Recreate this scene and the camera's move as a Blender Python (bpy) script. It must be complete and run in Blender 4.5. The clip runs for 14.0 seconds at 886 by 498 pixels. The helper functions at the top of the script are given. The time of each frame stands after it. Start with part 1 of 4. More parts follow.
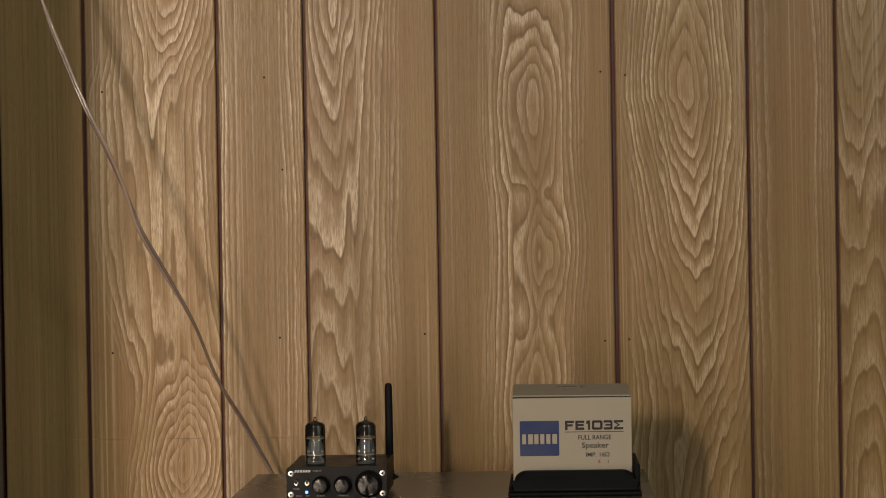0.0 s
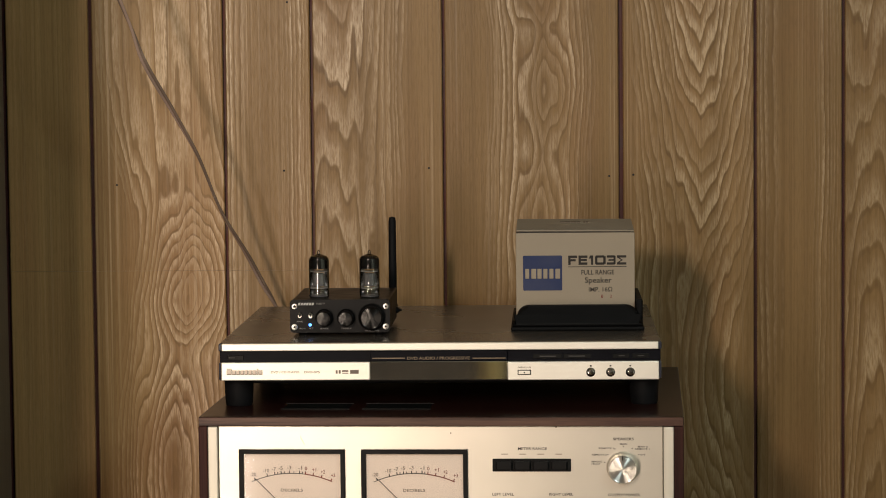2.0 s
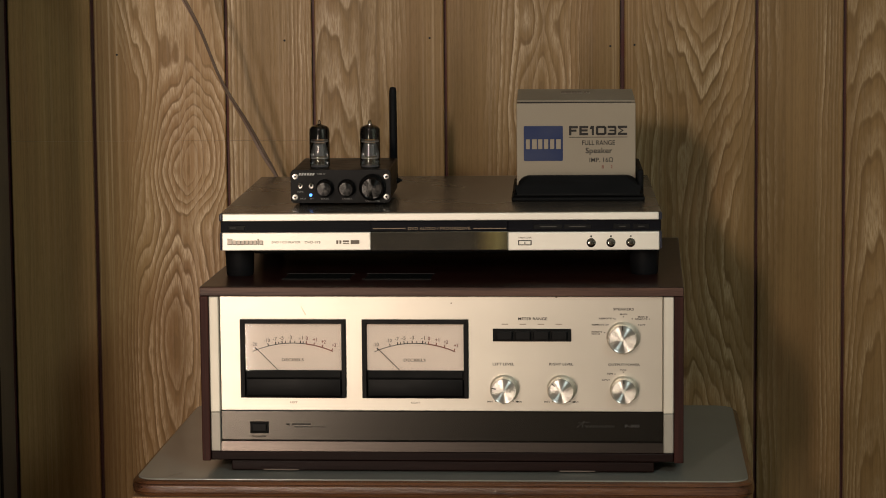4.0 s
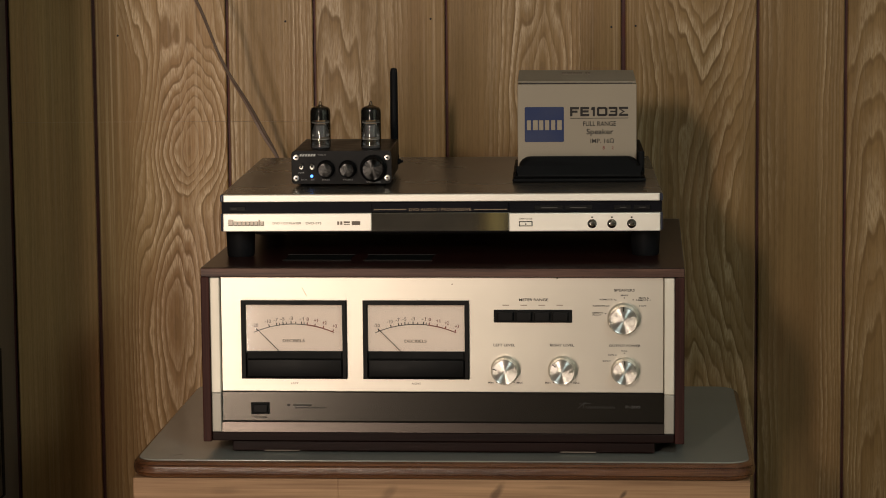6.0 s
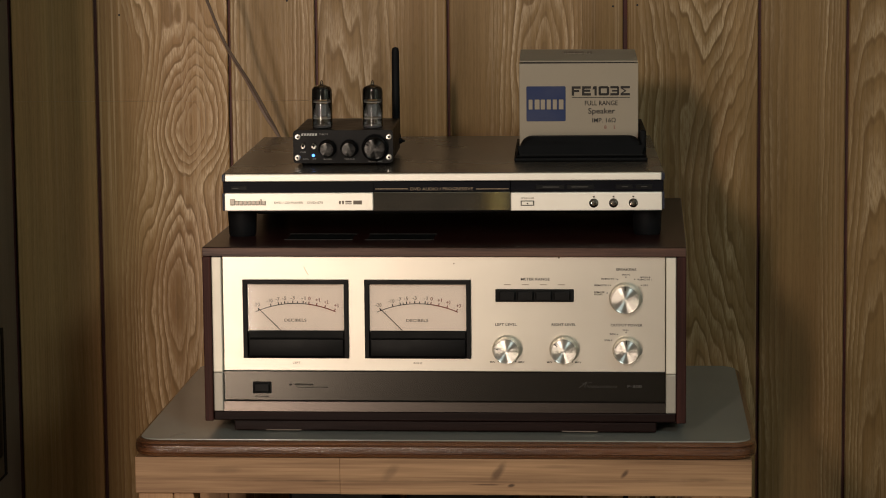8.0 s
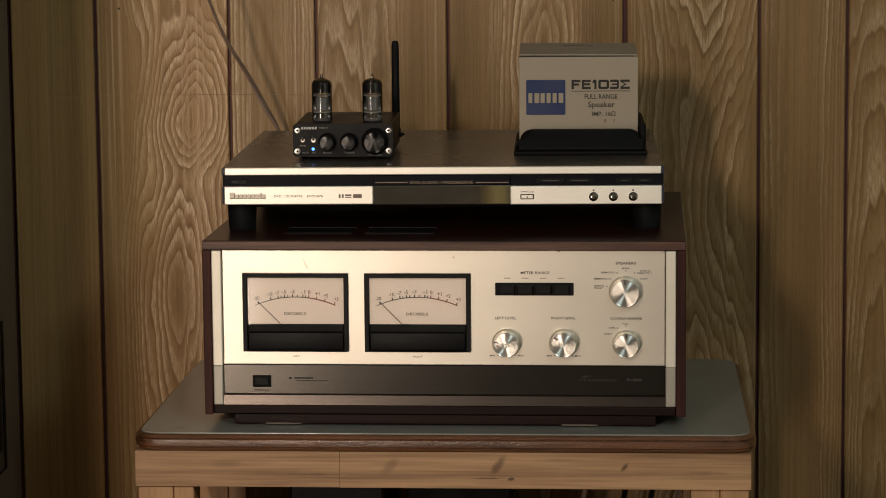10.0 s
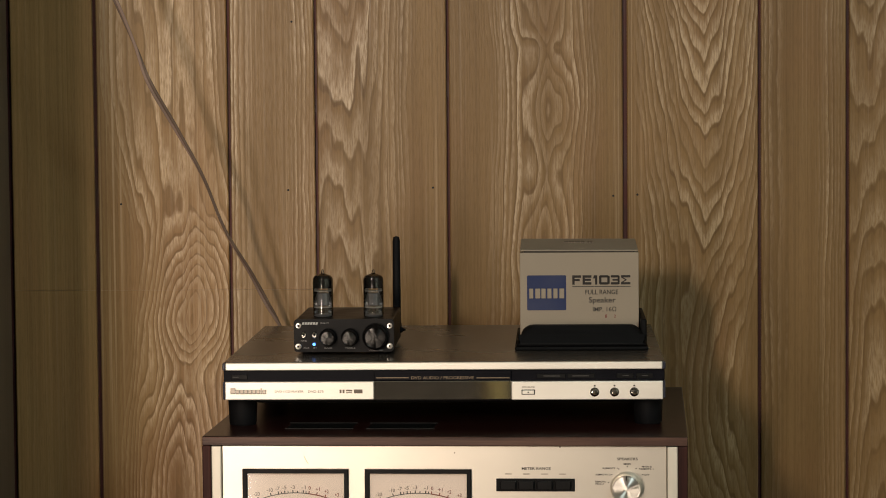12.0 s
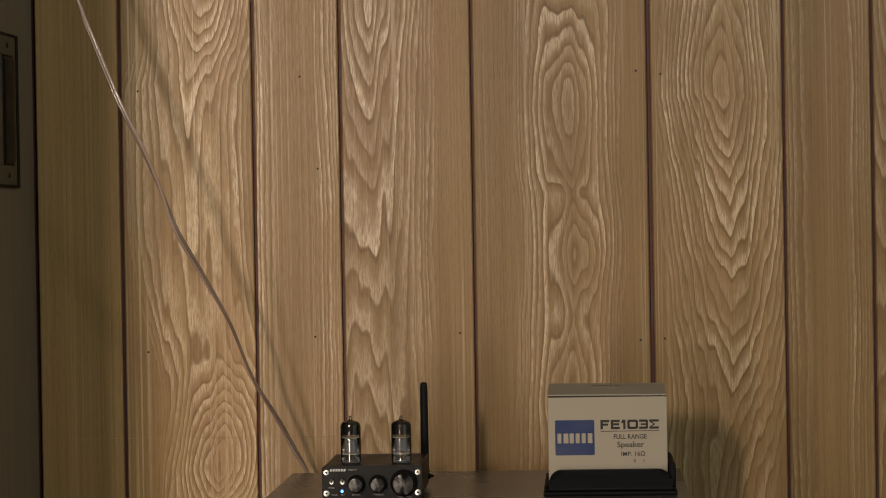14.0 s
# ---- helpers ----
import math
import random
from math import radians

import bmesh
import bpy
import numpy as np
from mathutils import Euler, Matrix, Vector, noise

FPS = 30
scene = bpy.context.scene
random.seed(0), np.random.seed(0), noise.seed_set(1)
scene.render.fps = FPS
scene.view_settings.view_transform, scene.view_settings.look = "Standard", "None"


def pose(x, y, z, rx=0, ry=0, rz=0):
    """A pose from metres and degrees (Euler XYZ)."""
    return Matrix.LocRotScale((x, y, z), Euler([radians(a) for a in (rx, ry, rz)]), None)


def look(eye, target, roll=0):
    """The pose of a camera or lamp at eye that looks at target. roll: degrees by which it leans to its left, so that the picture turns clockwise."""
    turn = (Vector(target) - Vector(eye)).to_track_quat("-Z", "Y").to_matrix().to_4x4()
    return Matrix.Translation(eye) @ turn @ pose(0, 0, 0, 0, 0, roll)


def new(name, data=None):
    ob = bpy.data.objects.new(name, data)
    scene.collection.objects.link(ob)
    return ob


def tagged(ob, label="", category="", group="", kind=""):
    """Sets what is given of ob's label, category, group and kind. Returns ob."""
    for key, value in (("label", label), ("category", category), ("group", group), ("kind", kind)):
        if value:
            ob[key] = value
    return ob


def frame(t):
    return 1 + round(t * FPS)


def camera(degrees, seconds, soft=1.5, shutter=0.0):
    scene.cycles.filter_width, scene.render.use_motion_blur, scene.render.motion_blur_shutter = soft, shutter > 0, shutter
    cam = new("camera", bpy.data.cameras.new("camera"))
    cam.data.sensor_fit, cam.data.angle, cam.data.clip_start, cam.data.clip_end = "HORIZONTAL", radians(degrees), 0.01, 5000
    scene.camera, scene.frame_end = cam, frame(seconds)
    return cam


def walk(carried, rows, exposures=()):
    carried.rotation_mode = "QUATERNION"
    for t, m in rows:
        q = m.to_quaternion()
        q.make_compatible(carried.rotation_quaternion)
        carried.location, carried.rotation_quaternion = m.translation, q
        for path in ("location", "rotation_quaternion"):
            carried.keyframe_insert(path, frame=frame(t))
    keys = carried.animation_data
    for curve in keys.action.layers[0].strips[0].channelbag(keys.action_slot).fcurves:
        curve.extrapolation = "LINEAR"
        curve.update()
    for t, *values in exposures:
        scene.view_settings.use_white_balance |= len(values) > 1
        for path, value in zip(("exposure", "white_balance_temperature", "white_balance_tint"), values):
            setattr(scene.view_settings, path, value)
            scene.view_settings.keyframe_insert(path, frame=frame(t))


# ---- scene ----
# ------------------------------------------------------------------ camera and its walk
cam = camera(18.56, 14.0, soft=1.0)
EYE = (0.0, -2.6077, 1.2443)
ROLL_SHIFT = -0.25
ROWS = [  # seconds, pitch, roll, yaw
    (0.0, -0.643, -0.700, 3.018),
    (0.5, -0.665, -0.620, 3.024),
    (1.0, -1.122, -0.420, 3.094),
    (1.2, -1.845, -0.390, 3.112),
    (1.5, -2.756, -0.359, 3.135),
    (2.0, -4.145, -0.313, 3.150),
    (2.5, -5.184, -0.275, 3.151),
    (3.0, -6.207, -0.275, 3.163),
    (3.2, -6.422, -0.270, 3.168),
    (5.3, -7.123, -0.255, 3.205),
    (5.5, -7.159, -0.252, 3.208),
    (6.0, -7.285, -0.252, 3.212),
    (6.5, -7.413, -0.255, 3.230),
    (7.0, -7.523, -0.260, 3.242),
    (7.5, -7.632, -0.262, 3.250),
    (7.7, -7.668, -0.263, 3.251),
    (9.8, -7.916, -0.266, 3.248),
    (10.0, -7.856, -0.262, 3.248),
    (10.5, -7.160, -0.246, 3.255),
    (11.0, -6.600, -0.248, 3.241),
    (11.5, -5.276, -0.244, 3.241),
    (12.0, -3.730, -0.241, 3.232),
    (12.5, -2.599, -0.251, 3.370),
    (12.7, -2.145, -0.265, 3.579),
    (13.0, -1.571, -0.294, 3.675),
    (13.5, -0.845, -0.400, 3.751),
    (14.0, -0.649, -0.710, 3.764),
]
EXPOSURES = [(0.0, -0.05), (1.5, -0.05), (2.5, -0.22), (3.2, -0.35), (7.5, -0.40), (10.0, -0.43), (10.5, -0.40), (11.5, -0.30), (12.0, -0.20), (12.7, -0.03), (13.2, -0.04), (14.0, -0.04)]
walk(cam, [(t, pose(*EYE, 90 + p, 0, y) @ pose(0, 0, 0, 0, 0, r + ROLL_SHIFT)) for t, p, r, y in ROWS], EXPOSURES)

# ------------------------------------------------------------------ light
world = bpy.data.worlds.new("world")
world.use_nodes = True
world.node_tree.nodes["Background"].inputs[0].default_value = (0.9, 1.0, 0.85, 1)
world.node_tree.nodes["Background"].inputs[1].default_value = 0.0
scene.world = world

# a small lamp head to the left of the camera, the key
key = bpy.data.lights.new("lamp_head", "AREA")
key.shape, key.size, key.size_y, key.spread = "ELLIPSE", 0.12, 0.42, radians(60)
key.energy, key.color = 4.95, (1.0, 0.82, 0.665)
new("lamp_head", key).matrix_world = look((-0.83, -3.0, 1.80), (-0.45, 0.40, 1.20))

# the lit paper shade of the same floor lamp, tall and dim
shade = bpy.data.lights.new("lamp_shade", "AREA")
shade.shape, shade.size, shade.size_y, shade.spread = "RECTANGLE", 0.16, 0.85, radians(65)
shade.energy, shade.color = 2.75, (1.0, 0.81, 0.65)
new("lamp_shade", shade).matrix_world = look((-0.92, -2.98, 0.62), (-0.40, 0.40, 0.85))

# unseen fill lamp added high on the right, slightly green
fill = bpy.data.lights.new("fill_lamp", "POINT")
fill.energy, fill.color, fill.shadow_soft_size = 49, (0.83, 1.0, 1.0), 0.16
new("fill_lamp", fill).matrix_world = pose(0.90, -2.20, 2.16)


# ------------------------------------------------------------------ materials
def shader(name):
    m = bpy.data.materials.new(name)
    m.use_nodes = True
    nt = m.node_tree
    return m, nt, nt.nodes["Principled BSDF"]


def node(nt, kind, **kw):
    n = nt.nodes.new(kind)
    for k, v in kw.items():
        if k == "operation":
            n.operation = v
        elif k == "data_type":
            n.data_type = v
        elif k == "blend_type":
            n.blend_type = v
    return n


def math_node(nt, op, a, b=None, c=None):
    n = node(nt, "ShaderNodeMath", operation=op)
    for i, v in enumerate((a, b, c)):
        if v is None:
            continue
        if isinstance(v, (int, float)):
            n.inputs[i].default_value = v
        else:
            nt.links.new(v, n.inputs[i])
    return n.outputs[0]


def scaled(nt, coord, s, offset=(0, 0, 0)):
    m = node(nt, "ShaderNodeMapping")
    m.inputs["Scale"].default_value = s
    m.inputs["Location"].default_value = offset
    nt.links.new(coord, m.inputs["Vector"])
    return m.outputs[0]


def noise_of(nt, vec, scale=1.0, detail=3.0, rough=0.5):
    n = node(nt, "ShaderNodeTexNoise")
    n.inputs["Scale"].default_value, n.inputs["Detail"].default_value, n.inputs["Roughness"].default_value = scale, detail, rough
    nt.links.new(vec, n.inputs["Vector"])
    return n.outputs["Fac"]


def ramp(nt, fac, stops):
    r = node(nt, "ShaderNodeValToRGB")
    els = r.color_ramp.elements
    while len(els) < len(stops):
        els.new(0.5)
    for e, (p, c) in zip(els, stops):
        e.position, e.color = p, (*c, 1)
    nt.links.new(fac, r.inputs[0])
    return r.outputs[0]


def mix(nt, fac, a, b, how="MIX"):
    n = node(nt, "ShaderNodeMix", data_type="RGBA", blend_type=how)
    for sock, v in ((n.inputs["Factor"], fac), (n.inputs["A"], a), (n.inputs["B"], b)):
        if isinstance(v, (int, float)):
            sock.default_value = v
        elif isinstance(v, tuple):
            sock.default_value = (*v, 1)
        else:
            nt.links.new(v, sock)
    return n.outputs["Result"]


def bump(nt, bsdf, height, strength=0.2, dist=0.001):
    b = node(nt, "ShaderNodeBump")
    b.inputs["Strength"].default_value, b.inputs["Distance"].default_value = strength, dist
    nt.links.new(height, b.inputs["Height"])
    nt.links.new(b.outputs[0], bsdf.inputs["Normal"])


def surface(name, colour, rough=0.5, metal=0.0, vary=0.12, stretch=(40, 40, 40), grain=0.08, grain_stretch=(600, 600, 600), relief=0.1, coat=0.0, spec=0.5, coat_rough=0.12):
    """A plain surface with stains at one scale and grain at another."""
    m, nt, b = shader(name)
    co = node(nt, "ShaderNodeTexCoord").outputs["Object"]
    n1 = noise_of(nt, scaled(nt, co, stretch), 1.0, 4)
    n2 = noise_of(nt, scaled(nt, co, grain_stretch), 1.0, 2)
    dark = tuple(c * (1 - vary) for c in colour)
    light = tuple(min(1, c * (1 + vary)) for c in colour)
    col = ramp(nt, n1, [(0.3, dark), (0.7, light)])
    col = mix(nt, grain, col, ramp(nt, n2, [(0.35, tuple(c * 0.5 for c in colour)), (0.65, tuple(min(1, c * 1.4) for c in colour))]))
    nt.links.new(col, b.inputs["Base Color"])
    rr = ramp(nt, n1, [(0.3, (rough * 0.85,) * 3), (0.7, (min(1, rough * 1.15),) * 3)])
    nt.links.new(rr, b.inputs["Roughness"])
    b.inputs["Metallic"].default_value = metal
    b.inputs["Coat Weight"].default_value = coat
    b.inputs["Coat Roughness"].default_value = coat_rough
    b.inputs["Specular IOR Level"].default_value = spec
    if relief:
        bump(nt, b, n2, relief, 0.0005)
    return m


def panel_wood(name, keys, reach, spread, seed, tone=1.0, rims=False):
    """Printed oak veneer. keys: height, middle of the heart and ring count along it, from which arches, ovals and V shapes follow.
    reach: half width of the figure; spread: how far the arches carry to the sides; rims: the lines run along the plank's edges instead."""
    m, nt, b = shader(name)
    co = node(nt, "ShaderNodeTexCoord").outputs["Object"]
    sep = node(nt, "ShaderNodeSeparateXYZ")
    nt.links.new(co, sep.inputs[0])
    x, z = sep.outputs["X"], sep.outputs["Z"]
    course = node(nt, "ShaderNodeValToRGB")
    course.color_ramp.interpolation = "CARDINAL"
    stops = course.color_ramp.elements
    while len(stops) < len(keys):
        stops.new(0.5)
    for e, (kz, ku, kh) in zip(stops, sorted(keys)):
        e.position, e.color = (kz - 0.45) / 1.1, (ku * 4 + 0.5, 0, kh / 20, 1)
    nt.links.new(math_node(nt, "MULTIPLY_ADD", z, 1 / 1.1, 0.75 / 1.1), course.inputs[0])
    cs = node(nt, "ShaderNodeSeparateColor")
    nt.links.new(course.outputs[0], cs.inputs[0])
    middle = math_node(nt, "MULTIPLY_ADD", cs.outputs[0], 0.25, -0.125)
    phase = math_node(nt, "MULTIPLY", cs.outputs[2], 20.0)

    def wave(sx, sz, k, amp, detail=1):
        n = noise_of(nt, scaled(nt, co, (sx, 0, sz), (seed * k, k * 3.1, 0)), 1.0, detail)
        return math_node(nt, "MULTIPLY_ADD", n, 2 * amp, -amp)

    def total(first, *rest):
        for v in rest:
            first = math_node(nt, "ADD", first, v)
        return first
    side = total(math_node(nt, "SUBTRACT", x, middle), wave(9, 2.6, 2.1, 0.007), wave(40, 12, 1.3, 0.0015), wave(120, 40, 1.9, 0.0006))
    r = math_node(nt, "SQRT", math_node(nt, "MULTIPLY_ADD", side, side, 0.000006))
    g = math_node(nt, "POWER", math_node(nt, "MULTIPLY", r, 1 / 0.0112), 1.36)
    rel = math_node(nt, "MULTIPLY", r, 1 / spread)
    fade = math_node(nt, "POWER", 2.718, math_node(nt, "MULTIPLY", math_node(nt, "MULTIPLY", rel, rel), -1.0))
    g = math_node(nt, "ADD", g, math_node(nt, "MULTIPLY", phase, fade))
    g = total(g, wave(30, 7, 2.3, 0.7), wave(60, 0.8, 9.1, 1.2), wave(90, 60, 5.3, 0.12))
    each = node(nt, "ShaderNodeTexWhiteNoise")
    each.noise_dimensions = "1D"
    nt.links.new(math_node(nt, "ADD", math_node(nt, "FLOOR", g), seed * 3.0), each.inputs["W"])
    chance = math_node(nt, "MULTIPLY_ADD", math_node(nt, "POWER", each.outputs["Value"], 1.4), 0.70, 0.42)
    ring = math_node(nt, "FRACT", g)

    def grey(v):
        return (v, v, v)
    early = ramp(nt, ring, [(0.0, grey(0.0)), (0.20, grey(0.18)), (0.45, grey(0.75)), (0.74, grey(1.0)), (0.84, grey(0.0))])
    late = ramp(nt, ring, [(0.74, grey(0.0)), (0.84, grey(0.9)), (0.93, grey(1.0)), (1.0, grey(0.0))])
    if rims:
        edge = math_node(nt, "ADD", math_node(nt, "ABSOLUTE", x), wave(9, 3, 6.7, 0.008))
        figure = ramp(nt, math_node(nt, "MULTIPLY", edge, 10.0), [(reach * 10 - 0.10, grey(0.10)), (reach * 10 + 0.08, grey(0.9))])
    else:
        figure = ramp(nt, math_node(nt, "ADD", math_node(nt, "MULTIPLY", r, 0.5 / reach), wave(20, 3, 6.7, 0.10)), [(0.40, grey(1.0)), (0.56, grey(0.06))])
    fleck = ramp(nt, noise_of(nt, scaled(nt, co, (620, 0, 75), (seed * 4, 5, 0)), 1.0, 2, 0.6), [(0.36, grey(0.25)), (0.60, grey(1.0))])
    pore = ramp(nt, noise_of(nt, scaled(nt, co, (900, 0, 60), (seed, 0, 0)), 1.0, 2, 0.6), [(0.36, grey(1.0)), (0.50, grey(0.0))])
    streak = noise_of(nt, scaled(nt, co, (26, 0, 0.8), (seed * 3, 0, 0)), 1.0, 3)
    blush = noise_of(nt, scaled(nt, co, (9, 0, 3.0), (seed * 1.1, 2, 0)), 1.0, 2)
    silk = noise_of(nt, scaled(nt, co, (22, 0, 7), (seed * 5, 2, 0)), 1.0, 3)
    hair = noise_of(nt, scaled(nt, co, (380, 0, 2.2), (seed * 6, 4, 0)), 1.0, 3)
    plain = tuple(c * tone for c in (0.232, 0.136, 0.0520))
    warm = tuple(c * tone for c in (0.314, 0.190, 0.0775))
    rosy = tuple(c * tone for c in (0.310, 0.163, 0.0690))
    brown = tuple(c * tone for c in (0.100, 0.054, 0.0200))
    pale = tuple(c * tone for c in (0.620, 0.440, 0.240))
    col = ramp(nt, streak, [(0.34, plain), (0.66, warm)])
    col = mix(nt, ramp(nt, blush, [(0.50, grey(0.0)), (0.70, grey(0.6))]), col, rosy)
    col = mix(nt, math_node(nt, "MULTIPLY", ramp(nt, hair, [(0.40, grey(1.0)), (0.52, grey(0.0))]), 0.20), col, brown)
    lines = ramp(nt, noise_of(nt, scaled(nt, co, (260, 0, 1.4), (seed * 8, 3, 0)), 1.0, 2), [(0.53, grey(0.0)), (0.62, grey(1.0))])
    some = ramp(nt, noise_of(nt, scaled(nt, co, (24, 0, 0.9), (seed * 11, 2, 0)), 1.0, 2), [(0.46, grey(0.0)), (0.64, grey(1.0))])
    faint = math_node(nt, "MULTIPLY", math_node(nt, "MULTIPLY", lines, some), 0.48 if reach < 0.0715 else 0.14)
    sheen = math_node(nt, "MULTIPLY", math_node(nt, "MULTIPLY", early, figure), math_node(nt, "MULTIPLY", chance, fleck))
    sheen = math_node(nt, "MULTIPLY", sheen, math_node(nt, "MULTIPLY_ADD", ramp(nt, silk, [(0.36, grey(0.0)), (0.62, grey(1.0))]), 0.95, 0.38))
    sheen = math_node(nt, "MINIMUM", math_node(nt, "MAXIMUM", sheen, faint), 1.0)
    # pale bands of the print, with part of the lamp's glint painted in
    col = mix(nt, math_node(nt, "MULTIPLY", sheen, 0.74), col, pale)
    dark = math_node(nt, "MULTIPLY", math_node(nt, "MULTIPLY", late, figure), math_node(nt, "MULTIPLY_ADD", chance, 0.36, 0.05))
    col = mix(nt, dark, col, brown)
    col = mix(nt, math_node(nt, "MULTIPLY", pore, 0.16), col, brown)
    nt.links.new(col, b.inputs["Base Color"])
    b.inputs["Roughness"].default_value = 0.37
    nt.links.new(math_node(nt, "MULTIPLY_ADD", sheen, 0.60, 0.22), b.inputs["Specular IOR Level"])
    bump(nt, b, math_node(nt, "MULTIPLY_ADD", pore, -0.5, math_node(nt, "MULTIPLY", late, -0.2)), 0.30, 0.0004)
    return m


def streaked_wood(name, light, dark, along, rough=0.4, coat=0.0, scale=1.0, knots=(), worn=0.0, spec=0.5):
    """Solid wood with its grain along one axis ('x', 'y' or 'z')."""
    m, nt, b = shader(name)
    co = node(nt, "ShaderNodeTexCoord").outputs["Object"]
    k = {"x": (0, 1, 2), "y": (1, 0, 2), "z": (2, 1, 0)}[along]

    def st(a, c):
        v = [c * scale] * 3
        v[k[0]] = a * scale
        return tuple(v)
    n1 = noise_of(nt, scaled(nt, co, st(4, 90)), 1.0, 4)
    n2 = noise_of(nt, scaled(nt, co, st(20, 700)), 1.0, 3)
    n3 = noise_of(nt, scaled(nt, co, st(3, 14)), 1.0, 2)
    f = math_node(nt, "MULTIPLY_ADD", n2, 0.45, math_node(nt, "MULTIPLY", n1, 0.6))
    col = ramp(nt, f, [(0.36, dark), (0.66, light)])
    col = mix(nt, math_node(nt, "MULTIPLY", n3, 0.45), col, tuple((a + d) / 2 for a, d in zip(light, dark)))
    if knots:
        sep = node(nt, "ShaderNodeSeparateXYZ")
        nt.links.new(co, sep.inputs[0])
        wob = math_node(nt, "MULTIPLY_ADD", noise_of(nt, scaled(nt, co, (90, 90, 90)), 1.0, 3), 0.6, -0.3)
        for kx, kz, rx, rz, deep in knots:
            along_x = math_node(nt, "SUBTRACT", sep.outputs["X"], kx)
            dx = math_node(nt, "MULTIPLY", math_node(nt, "MULTIPLY_ADD", math_node(nt, "SUBTRACT", sep.outputs["Z"], kz), -0.6, along_x), 1 / rx)
            dz = math_node(nt, "MULTIPLY", math_node(nt, "SUBTRACT", sep.outputs["Z"], kz), 1 / rz)
            d = math_node(nt, "SQRT", math_node(nt, "ADD", math_node(nt, "MULTIPLY", dx, dx), math_node(nt, "MULTIPLY", dz, dz)))
            d = math_node(nt, "MULTIPLY", math_node(nt, "ADD", d, wob), 0.5)
            mark = ramp(nt, d, [(0.15, (1, 1, 1)), (0.27, (0.55, 0.55, 0.55)), (0.42, (0, 0, 0))])
            col = mix(nt, math_node(nt, "MULTIPLY", mark, deep), col, tuple(c * 0.45 for c in dark))
    nt.links.new(col, b.inputs["Base Color"])
    b.inputs["Roughness"].default_value = rough
    b.inputs["Coat Weight"].default_value = coat
    b.inputs["Coat Roughness"].default_value = 0.16
    b.inputs["Specular IOR Level"].default_value = spec
    if worn:
        chips = noise_of(nt, scaled(nt, co, (420, 420, 900)), 1.0, 3, 0.7)
        f = math_node(nt, "MULTIPLY_ADD", chips, 3.0, f)
        bump(nt, b, f, 1.0, 0.0004)
        dents = noise_of(nt, scaled(nt, co, (480, 520, 520)), 1.0, 2)
        cb = node(nt, "ShaderNodeBump")
        cb.inputs["Strength"].default_value, cb.inputs["Distance"].default_value = 1.0, 0.0005
        nt.links.new(dents, cb.inputs["Height"])
        nt.links.new(cb.outputs[0], b.inputs["Coat Normal"])
    else:
        bump(nt, b, f, 0.25, 0.0006)
    return m


def brushed(name, colour, rough=0.35, axis="x", aniso=0.0, vary=0.05, metal=1.0):
    """Brushed metal with fine lines along one axis."""
    m, nt, b = shader(name)
    co = node(nt, "ShaderNodeTexCoord").outputs["Object"]
    s = (8, 3000, 3000) if axis == "x" else (3000, 3000, 8)
    n = noise_of(nt, scaled(nt, co, s), 1.0, 2)
    big = noise_of(nt, scaled(nt, co, (12, 12, 12)), 1.0, 3)
    col = ramp(nt, big, [(0.3, tuple(c * (1 - vary) for c in colour)), (0.7, tuple(min(1, c * (1 + vary)) for c in colour))])
    nt.links.new(col, b.inputs["Base Color"])
    b.inputs["Metallic"].default_value = metal
    nt.links.new(ramp(nt, n, [(0.3, (rough * 0.92,) * 3), (0.7, (rough * 1.08,) * 3)]), b.inputs["Roughness"])
    if aniso:
        b.inputs["Anisotropic"].default_value = aniso
    bump(nt, b, n, 0.02, 0.0002)
    return m


def turned(name, colour, rough=0.3):
    """Lathe-turned metal: highlights fan out from the centre."""
    m, nt, b = shader(name)
    b.inputs["Base Color"].default_value = (*colour, 1)
    b.inputs["Metallic"].default_value, b.inputs["Roughness"].default_value, b.inputs["Anisotropic"].default_value = 1.0, rough, 1.0
    t = node(nt, "ShaderNodeTangent")
    t.direction_type, t.axis = "RADIAL", "Y"
    b.inputs["Anisotropic Rotation"].default_value = 0.25
    nt.links.new(t.outputs[0], b.inputs["Tangent"])
    # uneven tool marks: rays about the centre
    away = node(nt, "ShaderNodeVectorMath", operation="SUBTRACT")
    away.inputs[1].default_value = (0.5, 0.0, 0.5)
    nt.links.new(node(nt, "ShaderNodeTexCoord").outputs["Generated"], away.inputs[0])
    unit = node(nt, "ShaderNodeVectorMath", operation="NORMALIZE")
    nt.links.new(scaled(nt, away.outputs[0], (1, 0, 1)), unit.inputs[0])
    rays = noise_of(nt, unit.outputs[0], 3.0, 2, 0.6)
    bump(nt, b, rays, 0.22, 0.0006)
    return m


def clear_glass(name, rough=0.02, ior=1.5, tint=(1, 1, 1)):
    """Thin glass: seen straight through, with its own gloss."""
    m, nt, b = shader(name)
    nt.nodes.remove(b)
    clear, gloss, fr, both = node(nt, "ShaderNodeBsdfTransparent"), node(nt, "ShaderNodeBsdfGlossy"), node(nt, "ShaderNodeFresnel"), node(nt, "ShaderNodeMixShader")
    clear.inputs[0].default_value = (*tint, 1)
    gloss.inputs["Roughness"].default_value = rough
    fr.inputs["IOR"].default_value = ior
    nt.links.new(fr.outputs[0], both.inputs[0])
    nt.links.new(clear.outputs[0], both.inputs[1])
    nt.links.new(gloss.outputs[0], both.inputs[2])
    nt.links.new(both.outputs[0], nt.nodes["Material Output"].inputs["Surface"])
    return m


